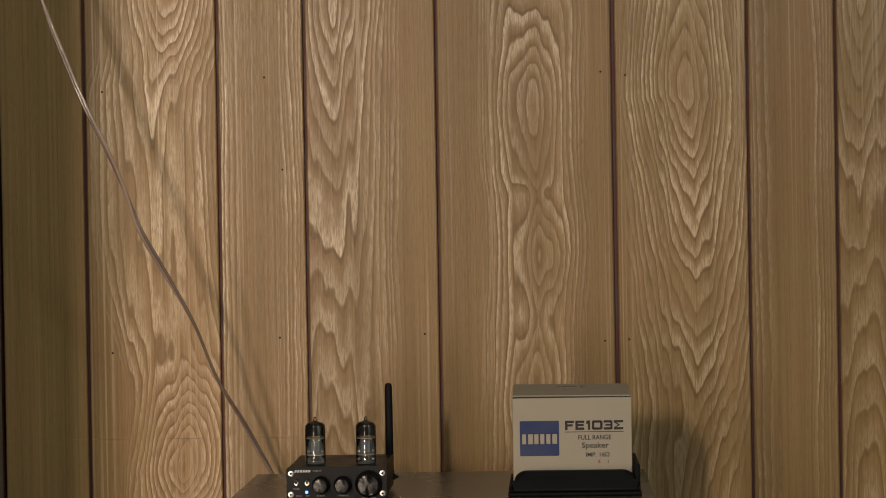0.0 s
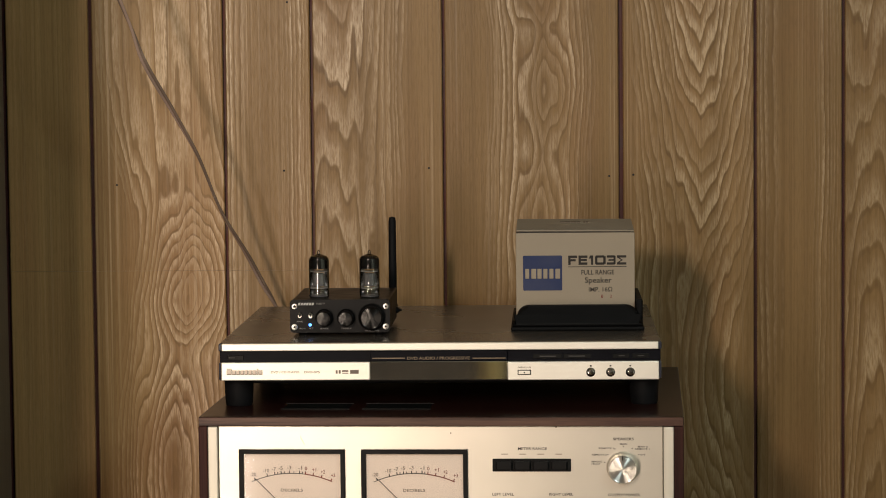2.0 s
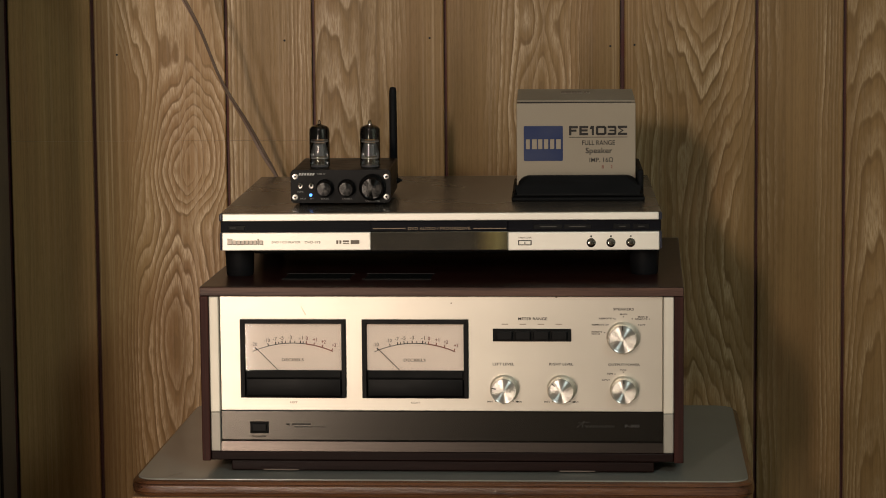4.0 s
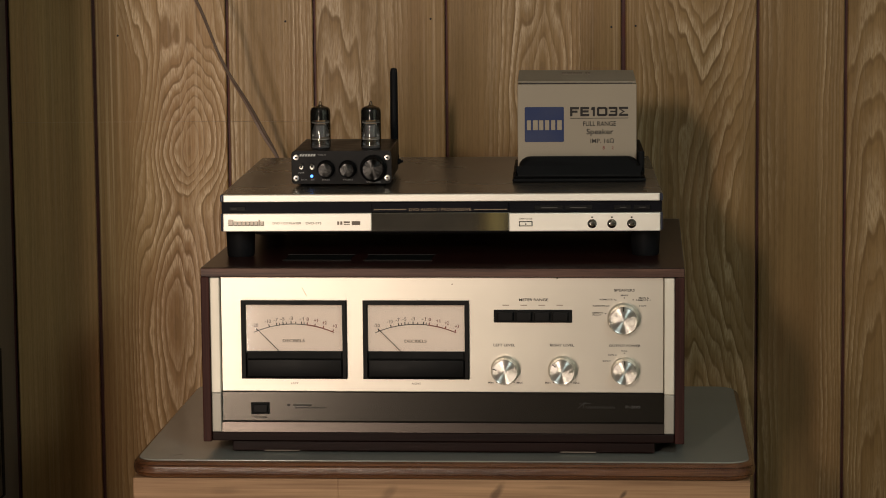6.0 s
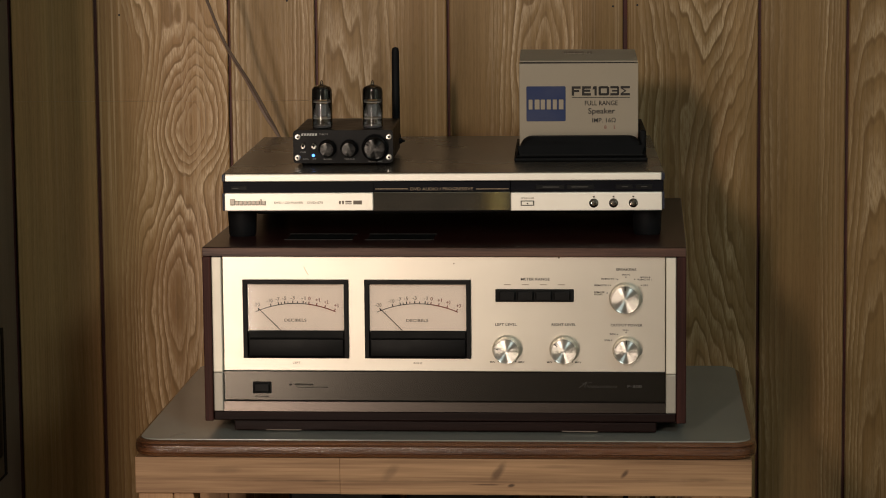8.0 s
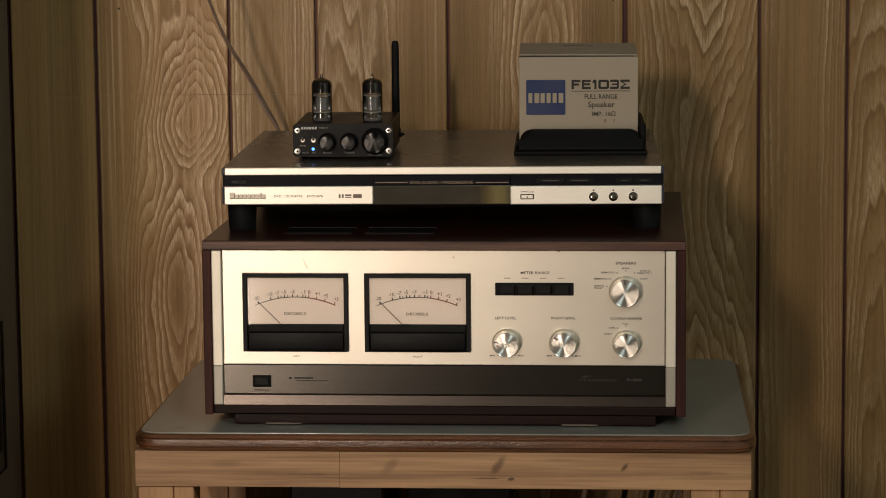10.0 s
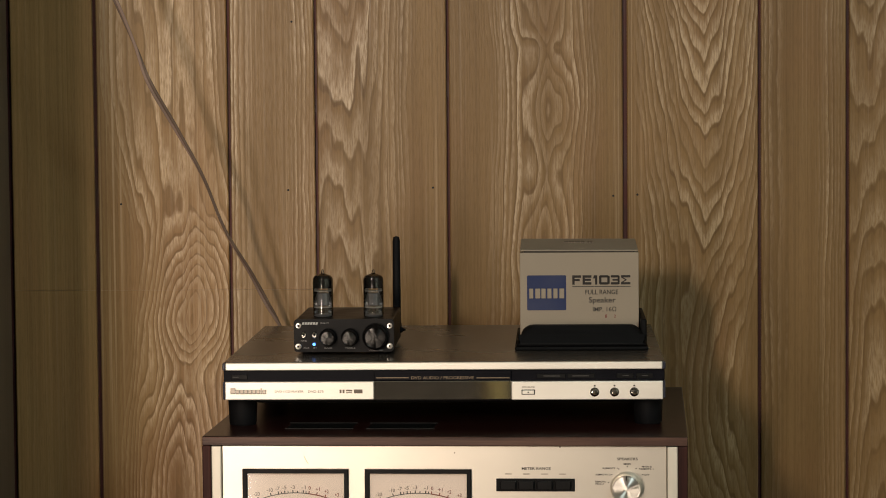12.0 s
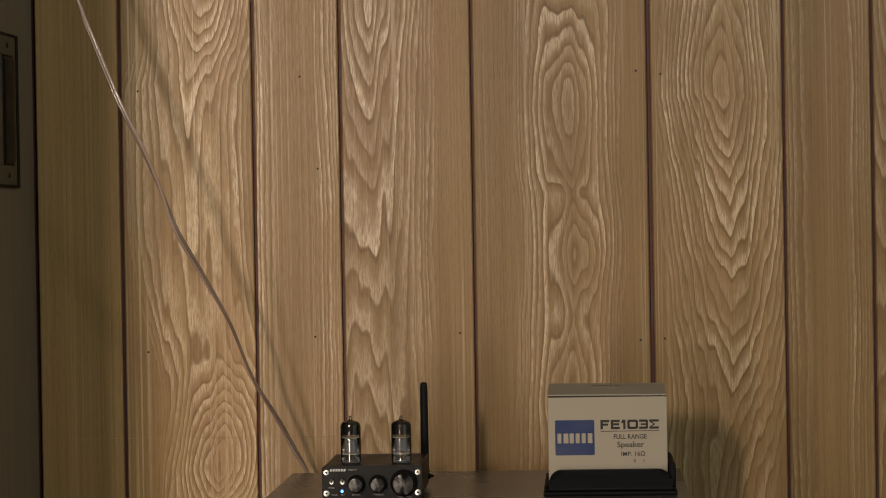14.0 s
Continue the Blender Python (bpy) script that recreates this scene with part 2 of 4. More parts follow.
def glow(name, colour, power):
    m, nt, b = shader(name)
    b.inputs["Base Color"].default_value = (*colour, 1)
    b.inputs["Emission Color"].default_value = (*colour, 1)
    b.inputs["Emission Strength"].default_value = power
    return m


# knots and cracks of the apron, and a long shadow line painted in
APRON_MARKS = [(0.053, 0.690, 0.007, 0.014, 0.70), (0.172, 0.688, 0.004, 0.006, 0.85), (-0.050, 0.688, 0.009, 0.012, 0.40), (0.065, 0.6766, 0.005, 0.0025, 0.95), (0.042, 0.6772, 0.024, 0.0010, 0.9),
         (-0.120, 0.6800, 0.040, 0.0014, 0.5), (-0.205, 0.6905, 0.02, 0.006, 0.25), (0.245, 0.683, 0.03, 0.003, 0.35), (0.11, 0.695, 0.03, 0.003, 0.3), (-0.02, 0.6800, 0.26, 0.0016, 0.35), (0.16, 0.6815, 0.16, 0.0022, 0.22)]

M = {
    "groove": surface("groove_paint", (0.075, 0.016, 0.013), 0.6, vary=0.3),
    "closet": streaked_wood("closet_veneer", (0.19, 0.155, 0.115), (0.13, 0.105, 0.078), "z", 0.45),
    "dark_boards": streaked_wood("dark_boards", (0.17, 0.13, 0.10), (0.06, 0.042, 0.03), "z", 0.5),
    "plaster": surface("plaster", (0.50, 0.46, 0.38), 0.85, stretch=(3, 3, 3)),
    "ceiling": surface("ceiling_board", (0.60, 0.57, 0.50), 0.9, stretch=(3, 3, 3)),
    "floor": streaked_wood("floor_wood", (0.28, 0.17, 0.09), (0.16, 0.09, 0.045), "y", 0.35),
    "iron": surface("black_iron", (0.006, 0.006, 0.007), 0.6, vary=0.3, spec=0.1),
    "rosewood": streaked_wood("walnut_cabinet", (0.034, 0.0085, 0.0070), (0.008, 0.0026, 0.0022), "x", 0.30, spec=0.28),
    "rosewood_z": streaked_wood("walnut_cabinet_upright", (0.066, 0.021, 0.016), (0.016, 0.005, 0.0045), "z", 0.50, spec=0.15),
    "plinth_wood": streaked_wood("dark_plinth_wood", (0.017, 0.0060, 0.0048), (0.006, 0.0022, 0.0019), "x", 0.45, spec=0.12),
    "worn_edge": streaked_wood("worn_veneer", (0.16, 0.080, 0.056), (0.022, 0.007, 0.006), "x", 0.40, scale=1.6, spec=0.3),
    "champagne": brushed("champagne_aluminium", (0.71, 0.665, 0.585), 0.36, "x", metal=0.75),
    "champagne_strip": brushed("satin_champagne", (0.80, 0.745, 0.640), 0.45, "z", metal=0.35),
    "champagne_shaded": brushed("shaded_champagne", (0.40, 0.37, 0.32), 0.45, "z", metal=0.4),
    "grey_metal": brushed("grey_anodised", (0.048, 0.043, 0.037), 0.21, "x", metal=0.8),
    "vent_metal": brushed("dark_vent_metal", (0.010, 0.0095, 0.009), 0.5, "x", metal=0.5),
    "lip_metal": brushed("bevelled_grey_metal", (0.070, 0.058, 0.051), 0.24, "x", metal=0.8),
    "knob": turned("spun_aluminium", (0.93, 0.90, 0.85), 0.36),
    "knob_side": brushed("knob_rim", (0.80, 0.74, 0.63), 0.35, "z", metal=0.6),
    "black_plastic": surface("black_plastic", (0.0045, 0.0042, 0.0045), 0.45, vary=0.2, spec=0.16),
    "pull_plate": surface("dull_bronze", (0.085, 0.072, 0.052), 0.45, metal=0.4, vary=0.2),
    "black_matt": surface("matt_black", (0.004, 0.004, 0.004), 0.6, vary=0.2, spec=0.2),
    "meter_paper": surface("meter_paper", (0.92, 0.78, 0.67), 0.75, vary=0.03, stretch=(9, 9, 9), grain=0.02, relief=0),
    "ink": surface("dark_ink", (0.020, 0.015, 0.013), 0.7, relief=0),
    "ink_grey": surface("grey_ink", (0.21, 0.165, 0.13), 0.7, relief=0),
    "ink_num": surface("numeral_ink", (0.27, 0.20, 0.16), 0.7, relief=0),
    "ink_faint": surface("faint_print", (0.36, 0.30, 0.24), 0.7, relief=0),
    "ink_red": surface("red_ink", (0.22, 0.045, 0.03), 0.7, relief=0),
    "ink_dim": surface("dim_ink", (0.045, 0.039, 0.034), 0.6, relief=0),
    "ink_print": surface("grey_print", (0.26, 0.25, 0.24), 0.6, relief=0),
    "graze": surface("orange_graze", (0.80, 0.60, 0.44), 0.5, relief=0),
    "ink_pale": surface("pale_ink", (0.075, 0.068, 0.062), 0.6, relief=0),
    "ink_gold": surface("gold_ink", (0.20, 0.15, 0.10), 0.45, metal=0.4, relief=0),
    "ink_white": surface("white_ink", (0.48, 0.47, 0.45), 0.6, relief=0),
    "glass": clear_glass("meter_glass", 0.05),
    "tube_glass": clear_glass("tube_glass", 0.015, 2.0, (0.94, 0.94, 0.93)),
    "getter": surface("getter_flash", (0.012, 0.010, 0.010), 0.10, metal=0.6, vary=0.3, relief=0, coat=1.0, coat_rough=0.02),
    "electrode": surface("grey_electrode", (0.20, 0.20, 0.205), 0.40, metal=0.5),
    "mica": surface("mica", (0.34, 0.33, 0.31), 0.4),
    "silver": brushed("silver_aluminium", (0.93, 0.89, 0.80), 0.42, "x", metal=0.60),
    "dvd_top": surface("dark_bronze_lacquer", (0.115, 0.100, 0.085), 0.27, metal=0.35, vary=0.08, stretch=(4, 4, 4), grain_stretch=(3000, 3000, 3000), relief=0.03),
    "dvd_side": surface("blue_black_plastic", (0.035, 0.036, 0.055), 0.30),
    "dvd_band": surface("smoked_band", (0.007, 0.007, 0.010), 0.40, spec=0.06, relief=0, grain=0.02),
    "window": surface("smoked_window", (0.66, 0.60, 0.52), 0.05, metal=0.95, vary=0.1, relief=0, spec=0.8),
    "chrome": surface("chrome", (0.62, 0.60, 0.57), 0.14, metal=1.0, vary=0.04, relief=0),
    "carton": surface("cream_carton", (0.345, 0.288, 0.218), 0.75, vary=0.05, stretch=(14, 14, 14), grain_stretch=(900, 900, 900)),
    "carton_top": surface("grey_cream_carton", (0.335, 0.290, 0.228), 0.75, vary=0.06, stretch=(14, 14, 14)),
    "blue": surface("blue_print", (0.0125, 0.025, 0.095), 0.65, vary=0.06, relief=0),
    "leather": surface("black_leatherette", (0.005, 0.005, 0.0055), 0.6, spec=0.12, vary=0.2, grain_stretch=(1400, 1400, 1400), relief=0.35),
    "laminate": surface("grey_green_laminate", (0.255, 0.260, 0.235), 0.17, vary=0.05, stretch=(6, 6, 6), grain=0.05, spec=1.0),
    "edge_wood": streaked_wood("varnished_edge", (0.20, 0.078, 0.028), (0.040, 0.014, 0.007), "x", 0.26, coat=1.0, scale=1.4, worn=1.0),
    "pine": streaked_wood("pine", (0.55, 0.325, 0.170), (0.20, 0.098, 0.044), "x", 0.55, scale=0.55, knots=APRON_MARKS),
    "pine_z": streaked_wood("pine_post", (0.52, 0.30, 0.15), (0.33, 0.17, 0.08), "z", 0.55),
    "cable": surface("clear_pink_cable", (0.33, 0.235, 0.19), 0.22, vary=0.25, stretch=(20, 20, 20), coat=0.6, relief=0),
    "gilt": surface("gilt_paint", (0.90, 0.66, 0.26), 0.45, metal=0.0),
    "cable_dark": surface("dark_copper_cable", (0.19, 0.135, 0.105), 0.25, vary=0.25, stretch=(20, 20, 20), coat=0.6, relief=0),
    "rubber": surface("black_rubber", (0.006, 0.006, 0.007), 0.65, spec=0.12),
    "led": glow("blue_led", (0.10, 0.32, 1.0), 3.5),
    "steel": surface("nickel_screw", (0.70, 0.68, 0.64), 0.28, metal=0.9, vary=0.1),
    "brass": surface("worn_nickel", (0.60, 0.57, 0.53), 0.25, metal=1.0),
}

# ------------------------------------------------------------------ mesh helpers
BASE = {}


def thing(name, label, category, x, y, z, yaw=0.0, group=""):
    """An Empty at a thing's base; its parts are given in its own axes, with heights above the floor."""
    ob = new(name)
    ob.empty_display_size = 0.02
    ob.matrix_world = pose(x, y, z, 0, 0, yaw)
    BASE[ob.name] = z
    return tagged(ob, label, category, group)


def part(name, bm, material, parent, label="", smooth=True):
    """Links a bmesh as one mesh under a thing or a part."""
    top = parent
    while top.parent:
        top = top.parent
    z = BASE.get(top.name, 0.0)
    bmesh.ops.translate(bm, verts=bm.verts, vec=(0, 0, -z))
    me = bpy.data.meshes.new(name)
    bmesh.ops.recalc_face_normals(bm, faces=bm.faces)
    bm.to_mesh(me)
    bm.free()
    me.materials.append(M[material] if isinstance(material, str) else material)
    ob = new(name, me)
    ob.parent = parent
    if smooth:
        me.polygons.foreach_set("use_smooth", [True] * len(me.polygons))
        me.set_sharp_from_angle(angle=radians(19))
    return tagged(ob, label) if label else ob


def box(x0, x1, y0, y1, z0, z1, bevel=0.0, seg=2, bm=None):
    bm = bm or bmesh.new()
    r = bmesh.ops.create_cube(bm, size=1.0)
    vs = r["verts"]
    for v in vs:
        v.co = ((x0 + x1) / 2 + v.co.x * (x1 - x0), (y0 + y1) / 2 + v.co.y * (y1 - y0), (z0 + z1) / 2 + v.co.z * (z1 - z0))
    if bevel:
        es = list({e for v in vs for e in v.link_edges})
        bmesh.ops.bevel(bm, geom=es, offset=bevel, segments=seg, affect="EDGES", profile=0.5)
    return bm


def lathe(profile, centre, axis="z", n=32, bm=None):
    """Turns (radius, height) pairs round an axis; 'y' turns point towards the viewer."""
    bm = bm or bmesh.new()
    rings = []
    for r, h in profile:
        ring = []
        for i in range(n if r > 1e-6 else 1):
            a = 2 * math.pi * i / n
            u, v = r * math.cos(a), r * math.sin(a)
            p = (u, v, h) if axis == "z" else ((u, -h, v) if axis == "y" else (h, u, v))
            ring.append(bm.verts.new((centre[0] + p[0], centre[1] + p[1], centre[2] + p[2])))
        rings.append(ring)
    for a, b in zip(rings, rings[1:]):
        for i in range(n):
            j = (i + 1) % n
            f = [a[i % len(a)], a[j % len(a)], b[j % len(b)], b[i % len(b)]]
            f = list(dict.fromkeys(f))
            if len(f) > 2:
                bm.faces.new(f)
    for ring in (rings[0], rings[-1]):
        if len(ring) > 2:
            bm.faces.new(ring)
    return bm


def outline(pts, y0, y1, bevel=0.0, bm=None, seg=2):
    """Extrudes an outline in x and z from y0 to y1, with its front edges rounded."""
    bm = bm or bmesh.new()
    a = [bm.verts.new((x, y0, z)) for x, z in pts]
    b = [bm.verts.new((x, y1, z)) for x, z in pts]
    front = bm.faces.new(a)
    bm.faces.new(b[::-1])
    n = len(pts)
    for i in range(n):
        j = (i + 1) % n
        bm.faces.new((a[i], b[i], b[j], a[j]))
    if bevel:
        bmesh.ops.bevel(bm, geom=list(front.edges), offset=bevel, segments=seg, affect="EDGES", profile=0.5)
    return bm


def round_rect(x0, x1, z0, z1, r, n=6):
    pts = []
    for cx, cz, a0 in ((x1 - r, z0 + r, -90), (x1 - r, z1 - r, 0), (x0 + r, z1 - r, 90), (x0 + r, z0 + r, 180)):
        for i in range(n + 1):
            a = radians(a0 + 90 * i / n)
            pts.append((cx + r * math.cos(a), cz + r * math.sin(a)))
    return pts


def tube_along(points, radius, n=10, bm=None):
    """A round cord along points."""
    bm = bm or bmesh.new()
    pts = [Vector(p) for p in points]
    rings = []
    for i, p in enumerate(pts):
        d = (pts[min(i + 1, len(pts) - 1)] - pts[max(i - 1, 0)]).normalized()
        u = d.cross(Vector((0, 1, 0)))
        u = u.normalized() if u.length > 1e-4 else Vector((1, 0, 0))
        w = d.cross(u)
        rings.append([bm.verts.new(p + radius * (math.cos(2 * math.pi * k / n) * u + math.sin(2 * math.pi * k / n) * w)) for k in range(n)])
    for a, b in zip(rings, rings[1:]):
        for k in range(n):
            bm.faces.new((a[k], a[(k + 1) % n], b[(k + 1) % n], b[k]))
    bm.faces.new(rings[0])
    bm.faces.new(rings[-1])
    return bm


def smooth_path(points, steps=8):
    """A Catmull-Rom curve through points."""
    p = [Vector(q) for q in points]
    p = [2 * p[0] - p[1]] + p + [2 * p[-1] - p[-2]]
    out = []
    for i in range(1, len(p) - 2):
        for k in range(steps):
            t = k / steps
            a, b, c, d = p[i - 1], p[i], p[i + 1], p[i + 2]
            out.append(0.5 * ((2 * b) + (c - a) * t + (2 * a - 5 * b + 4 * c - d) * t * t + (3 * b - a - 3 * c + d) * t ** 3))
    out.append(p[-2])
    return out


def words(text, x, z, y, height, material, parent, width=None, bold=0.012, name="lettering", slant=0.0):
    """Raised lettering in a plane that faces the viewer; (x, z) is its middle."""
    cu = bpy.data.curves.new("words", "FONT")
    cu.body, cu.size, cu.offset, cu.extrude, cu.shear, cu.resolution_u = text, 1.0, bold, 0.0, slant, 3
    tmp = bpy.data.objects.new("words", cu)
    me = bpy.data.meshes.new_from_object(tmp)
    bpy.data.objects.remove(tmp)
    bpy.data.curves.remove(cu)
    if not me.vertices:
        return None
    co = np.array([v.co[:] for v in me.vertices])
    lo, hi = co.min(0), co.max(0)
    sz = height / max(hi[1] - lo[1], 1e-6)
    sx = width / (hi[0] - lo[0]) if width else sz
    bm = bmesh.new()
    bm.from_mesh(me)
    bpy.data.meshes.remove(me)
    for v in bm.verts:
        v.co = (x + (v.co.x - (lo[0] + hi[0]) / 2) * sx, y, z + (v.co.y - (lo[1] + hi[1]) / 2) * sz)
    return part(name, bm, material, parent, smooth=False)


def bar(x, z, y, w, h, material, parent, name="printed_bar"):
    return part(name, box(x - w / 2, x + w / 2, y - 0.0002, y + 0.0002, z - h / 2, z + h / 2), material, parent, smooth=False)

# ------------------------------------------------------------------ the room
WALL_Y = 0.46
ROOM = (-1.9, 1.9, -3.7)


def slab(name, bm, material, label, category):
    me = bpy.data.meshes.new(name)
    bmesh.ops.recalc_face_normals(bm, faces=bm.faces)
    bm.to_mesh(me)
    bm.free()
    me.materials.append(M[material])
    return tagged(new(name, me), label, category, kind="structure")


slab("floor", box(ROOM[0], ROOM[1], ROOM[2], WALL_Y + 0.1, -0.1, 0.0), "floor", "brown wooden floor of the room", "floor")
slab("ceiling", box(ROOM[0] - 0.1, ROOM[1] + 0.1, ROOM[2] - 0.1, WALL_Y + 0.1, 2.4, 2.5), "ceiling", "plain off-white ceiling board", "ceiling")
slab("wall_left", box(ROOM[0] - 0.1, ROOM[0], ROOM[2], WALL_Y + 0.1, 0, 2.4), "plaster", "plain plastered side wall", "wall")
slab("wall_right", box(ROOM[1], ROOM[1] + 0.1, ROOM[2], WALL_Y + 0.1, 0, 2.4), "plaster", "plain plastered side wall", "wall")
slab("wall_south", box(ROOM[0] - 0.1, ROOM[1] + 0.1, ROOM[2] - 0.1, ROOM[2], 0, 2.4), "dark_boards", "dark brown boarded wall behind", "wall")
wall = slab("wall_north", box(ROOM[0], ROOM[1], WALL_Y + 0.007, WALL_Y + 0.1, 0, 2.4), "groove", "wood-grain panelled wall with dark grooves", "wall")

# grooves between the planks, from the closet corner to the right-hand wall: place and width
GROOVES = [(-0.668, 0.004), (-0.5693, 0.0046), (-0.4160, 0.0036), (-0.3165, 0.0036), (-0.1665, 0.0034), (0.0335, 0.0050), (0.1845, 0.0036), (0.2830, 0.0036),
           (0.4330, 0.0036), (0.6330, 0.0036), (0.7830, 0.0036), (0.8830, 0.0036), (1.0330, 0.0036), (1.1830, 0.0036), (1.3830, 0.0036), (1.5330, 0.0036), (1.8960, 0.0036)]
# for each plank: its figure (height, heart's middle, rings), reach, spread, seed, tone, lines along the edges
FLAT = [(0.5, -0.02, 0.0), (1.5, -0.02, 0.0)]
FLAME = [(0.50, -0.040, 17.0), (0.80, -0.042, 14.0), (1.00, -0.045, 11.0), (1.20, -0.047, 7.0), (1.30, -0.046, 5.2), (1.45, -0.044, 1.0), (1.55, -0.040, 0.0)]
OVALS = [(0.50, 0.008, 6.0), (0.62, 0.010, 3.0), (0.72, 0.012, 0.8), (0.79, 0.013, 0.0), (0.86, 0.016, 2.4), (0.905, 0.022, 4.0), (0.935, 0.028, 2.0), (0.970, 0.033, 0.0), (1.03, 0.039, 2.8),
         (1.08, 0.034, 6.4), (1.14, 0.018, 6.9), (1.22, 0.006, 6.6), (1.30, 0.004, 6.2), (1.40, 0.006, 5.0), (1.44, 0.016, 3.6), (1.50, 0.020, 0.6)]
OVAL_HIGH = [(0.50, 0.004, 5.0), (0.70, 0.004, 2.0), (0.90, 0.000, 0.6), (0.98, 0.000, 3.0), (1.05, 0.003, 1.0), (1.13, 0.006, 3.0), (1.20, 0.012, 0.8), (1.265, 0.010, 3.2), (1.29, 0.006, 2.0), (1.37, 0.004, 0.0),
             (1.42, 0.006, 1.6), (1.49, 0.008, 5.0), (1.55, 0.008, 7.0)]
POINTS = [(0.50, 0.000, 3.0), (0.62, 0.010, 8.0), (0.74, 0.006, 11.5), (0.86, -0.008, 13.0), (0.96, -0.004, 12.6), (1.04, 0.010, 11.6), (1.12, 0.012, 9.0), (1.20, 0.013, 6.3), (1.30, 0.012, 3.0), (1.37, 0.008, 0.4), (1.40, 0.006, 0.0), (1.50, 0.006, 2.4)]
# tone also holds light: brighter in the shaded left planks, dimmer on the right
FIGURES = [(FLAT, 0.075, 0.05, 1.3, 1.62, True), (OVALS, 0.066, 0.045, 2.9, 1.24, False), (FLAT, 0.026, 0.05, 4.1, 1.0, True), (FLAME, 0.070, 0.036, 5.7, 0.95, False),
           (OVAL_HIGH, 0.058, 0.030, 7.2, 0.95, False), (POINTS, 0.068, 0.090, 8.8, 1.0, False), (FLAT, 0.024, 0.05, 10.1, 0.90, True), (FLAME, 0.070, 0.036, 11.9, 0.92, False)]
SEAM = 0.9985
for i, ((a, wa), (b, wb)) in enumerate(zip(GROOVES, GROOVES[1:])):
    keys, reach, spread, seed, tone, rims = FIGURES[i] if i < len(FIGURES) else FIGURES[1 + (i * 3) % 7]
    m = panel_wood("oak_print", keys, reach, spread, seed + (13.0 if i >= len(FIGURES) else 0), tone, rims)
    xm, w0, w1 = (a + b) / 2, a + wa / 2, b - wb / 2
    spans = [(0.0, SEAM - 0.0001), (SEAM + 0.0001, 2.4)] if i < 3 else [(0.0, 2.4)]
    for z0, z1 in spans:
        bm = bmesh.new()
        e = 0.0012
        prof = [(w0, WALL_Y + 0.007), (w0, WALL_Y + e), (w0 + e, WALL_Y), (w1 - e, WALL_Y), (w1, WALL_Y + e), (w1, WALL_Y + 0.007)]
        lo = [bm.verts.new((x - xm, y, z0 - 1.2)) for x, y in prof]
        hi = [bm.verts.new((x - xm, y, z1 - 1.2)) for x, y in prof]
        for k in range(len(prof)):
            j = (k + 1) % len(prof)
            bm.faces.new((lo[k], lo[j], hi[j], hi[k]))
        bm.faces.new(lo)
        bm.faces.new(hi[::-1])
        bmesh.ops.recalc_face_normals(bm, faces=bm.faces)
        me = bpy.data.meshes.new("plank")
        bm.to_mesh(me)
        bm.free()
        me.materials.append(m)
        ob = new("plank", me)
        ob.location = (xm, 0, 1.2)
        ob.parent = wall

# small nail heads in the panelling
nails = bmesh.new()
for x, z in ((0.0195, 1.4072), (0.0470, 1.4030), (0.0200, 1.1033), (0.0473, 1.1045), (-0.362, 1.408), (-0.349, 1.112), (-0.343, 1.303), (-0.1840, 1.1138), (-0.548, 1.395), (-0.541, 1.097)):
    lathe([(0.0013, 0.0), (0.0012, 0.0006), (0.0, 0.0008)], (x, WALL_Y, z), "y", 8, nails)
me = bpy.data.meshes.new("nail_head")
nails.to_mesh(me)
nails.free()
me.materials.append(M["ink"])
ob = new("nail_head", me)
ob.parent = wall

# ------------------------------------------------------------------ the closet that stands out from the wall, with flush pulls
CX, CY = -0.668, -0.95
closet = thing("closet", "dark brown wooden closet with black flush pulls", "closet", -1.25, 0.25, 0.0)


def closet_part(name, bm, material, label=""):
    bmesh.ops.translate(bm, verts=bm.verts, vec=(1.25, -0.25, 0))
    return part(name, bm, material, closet, label)


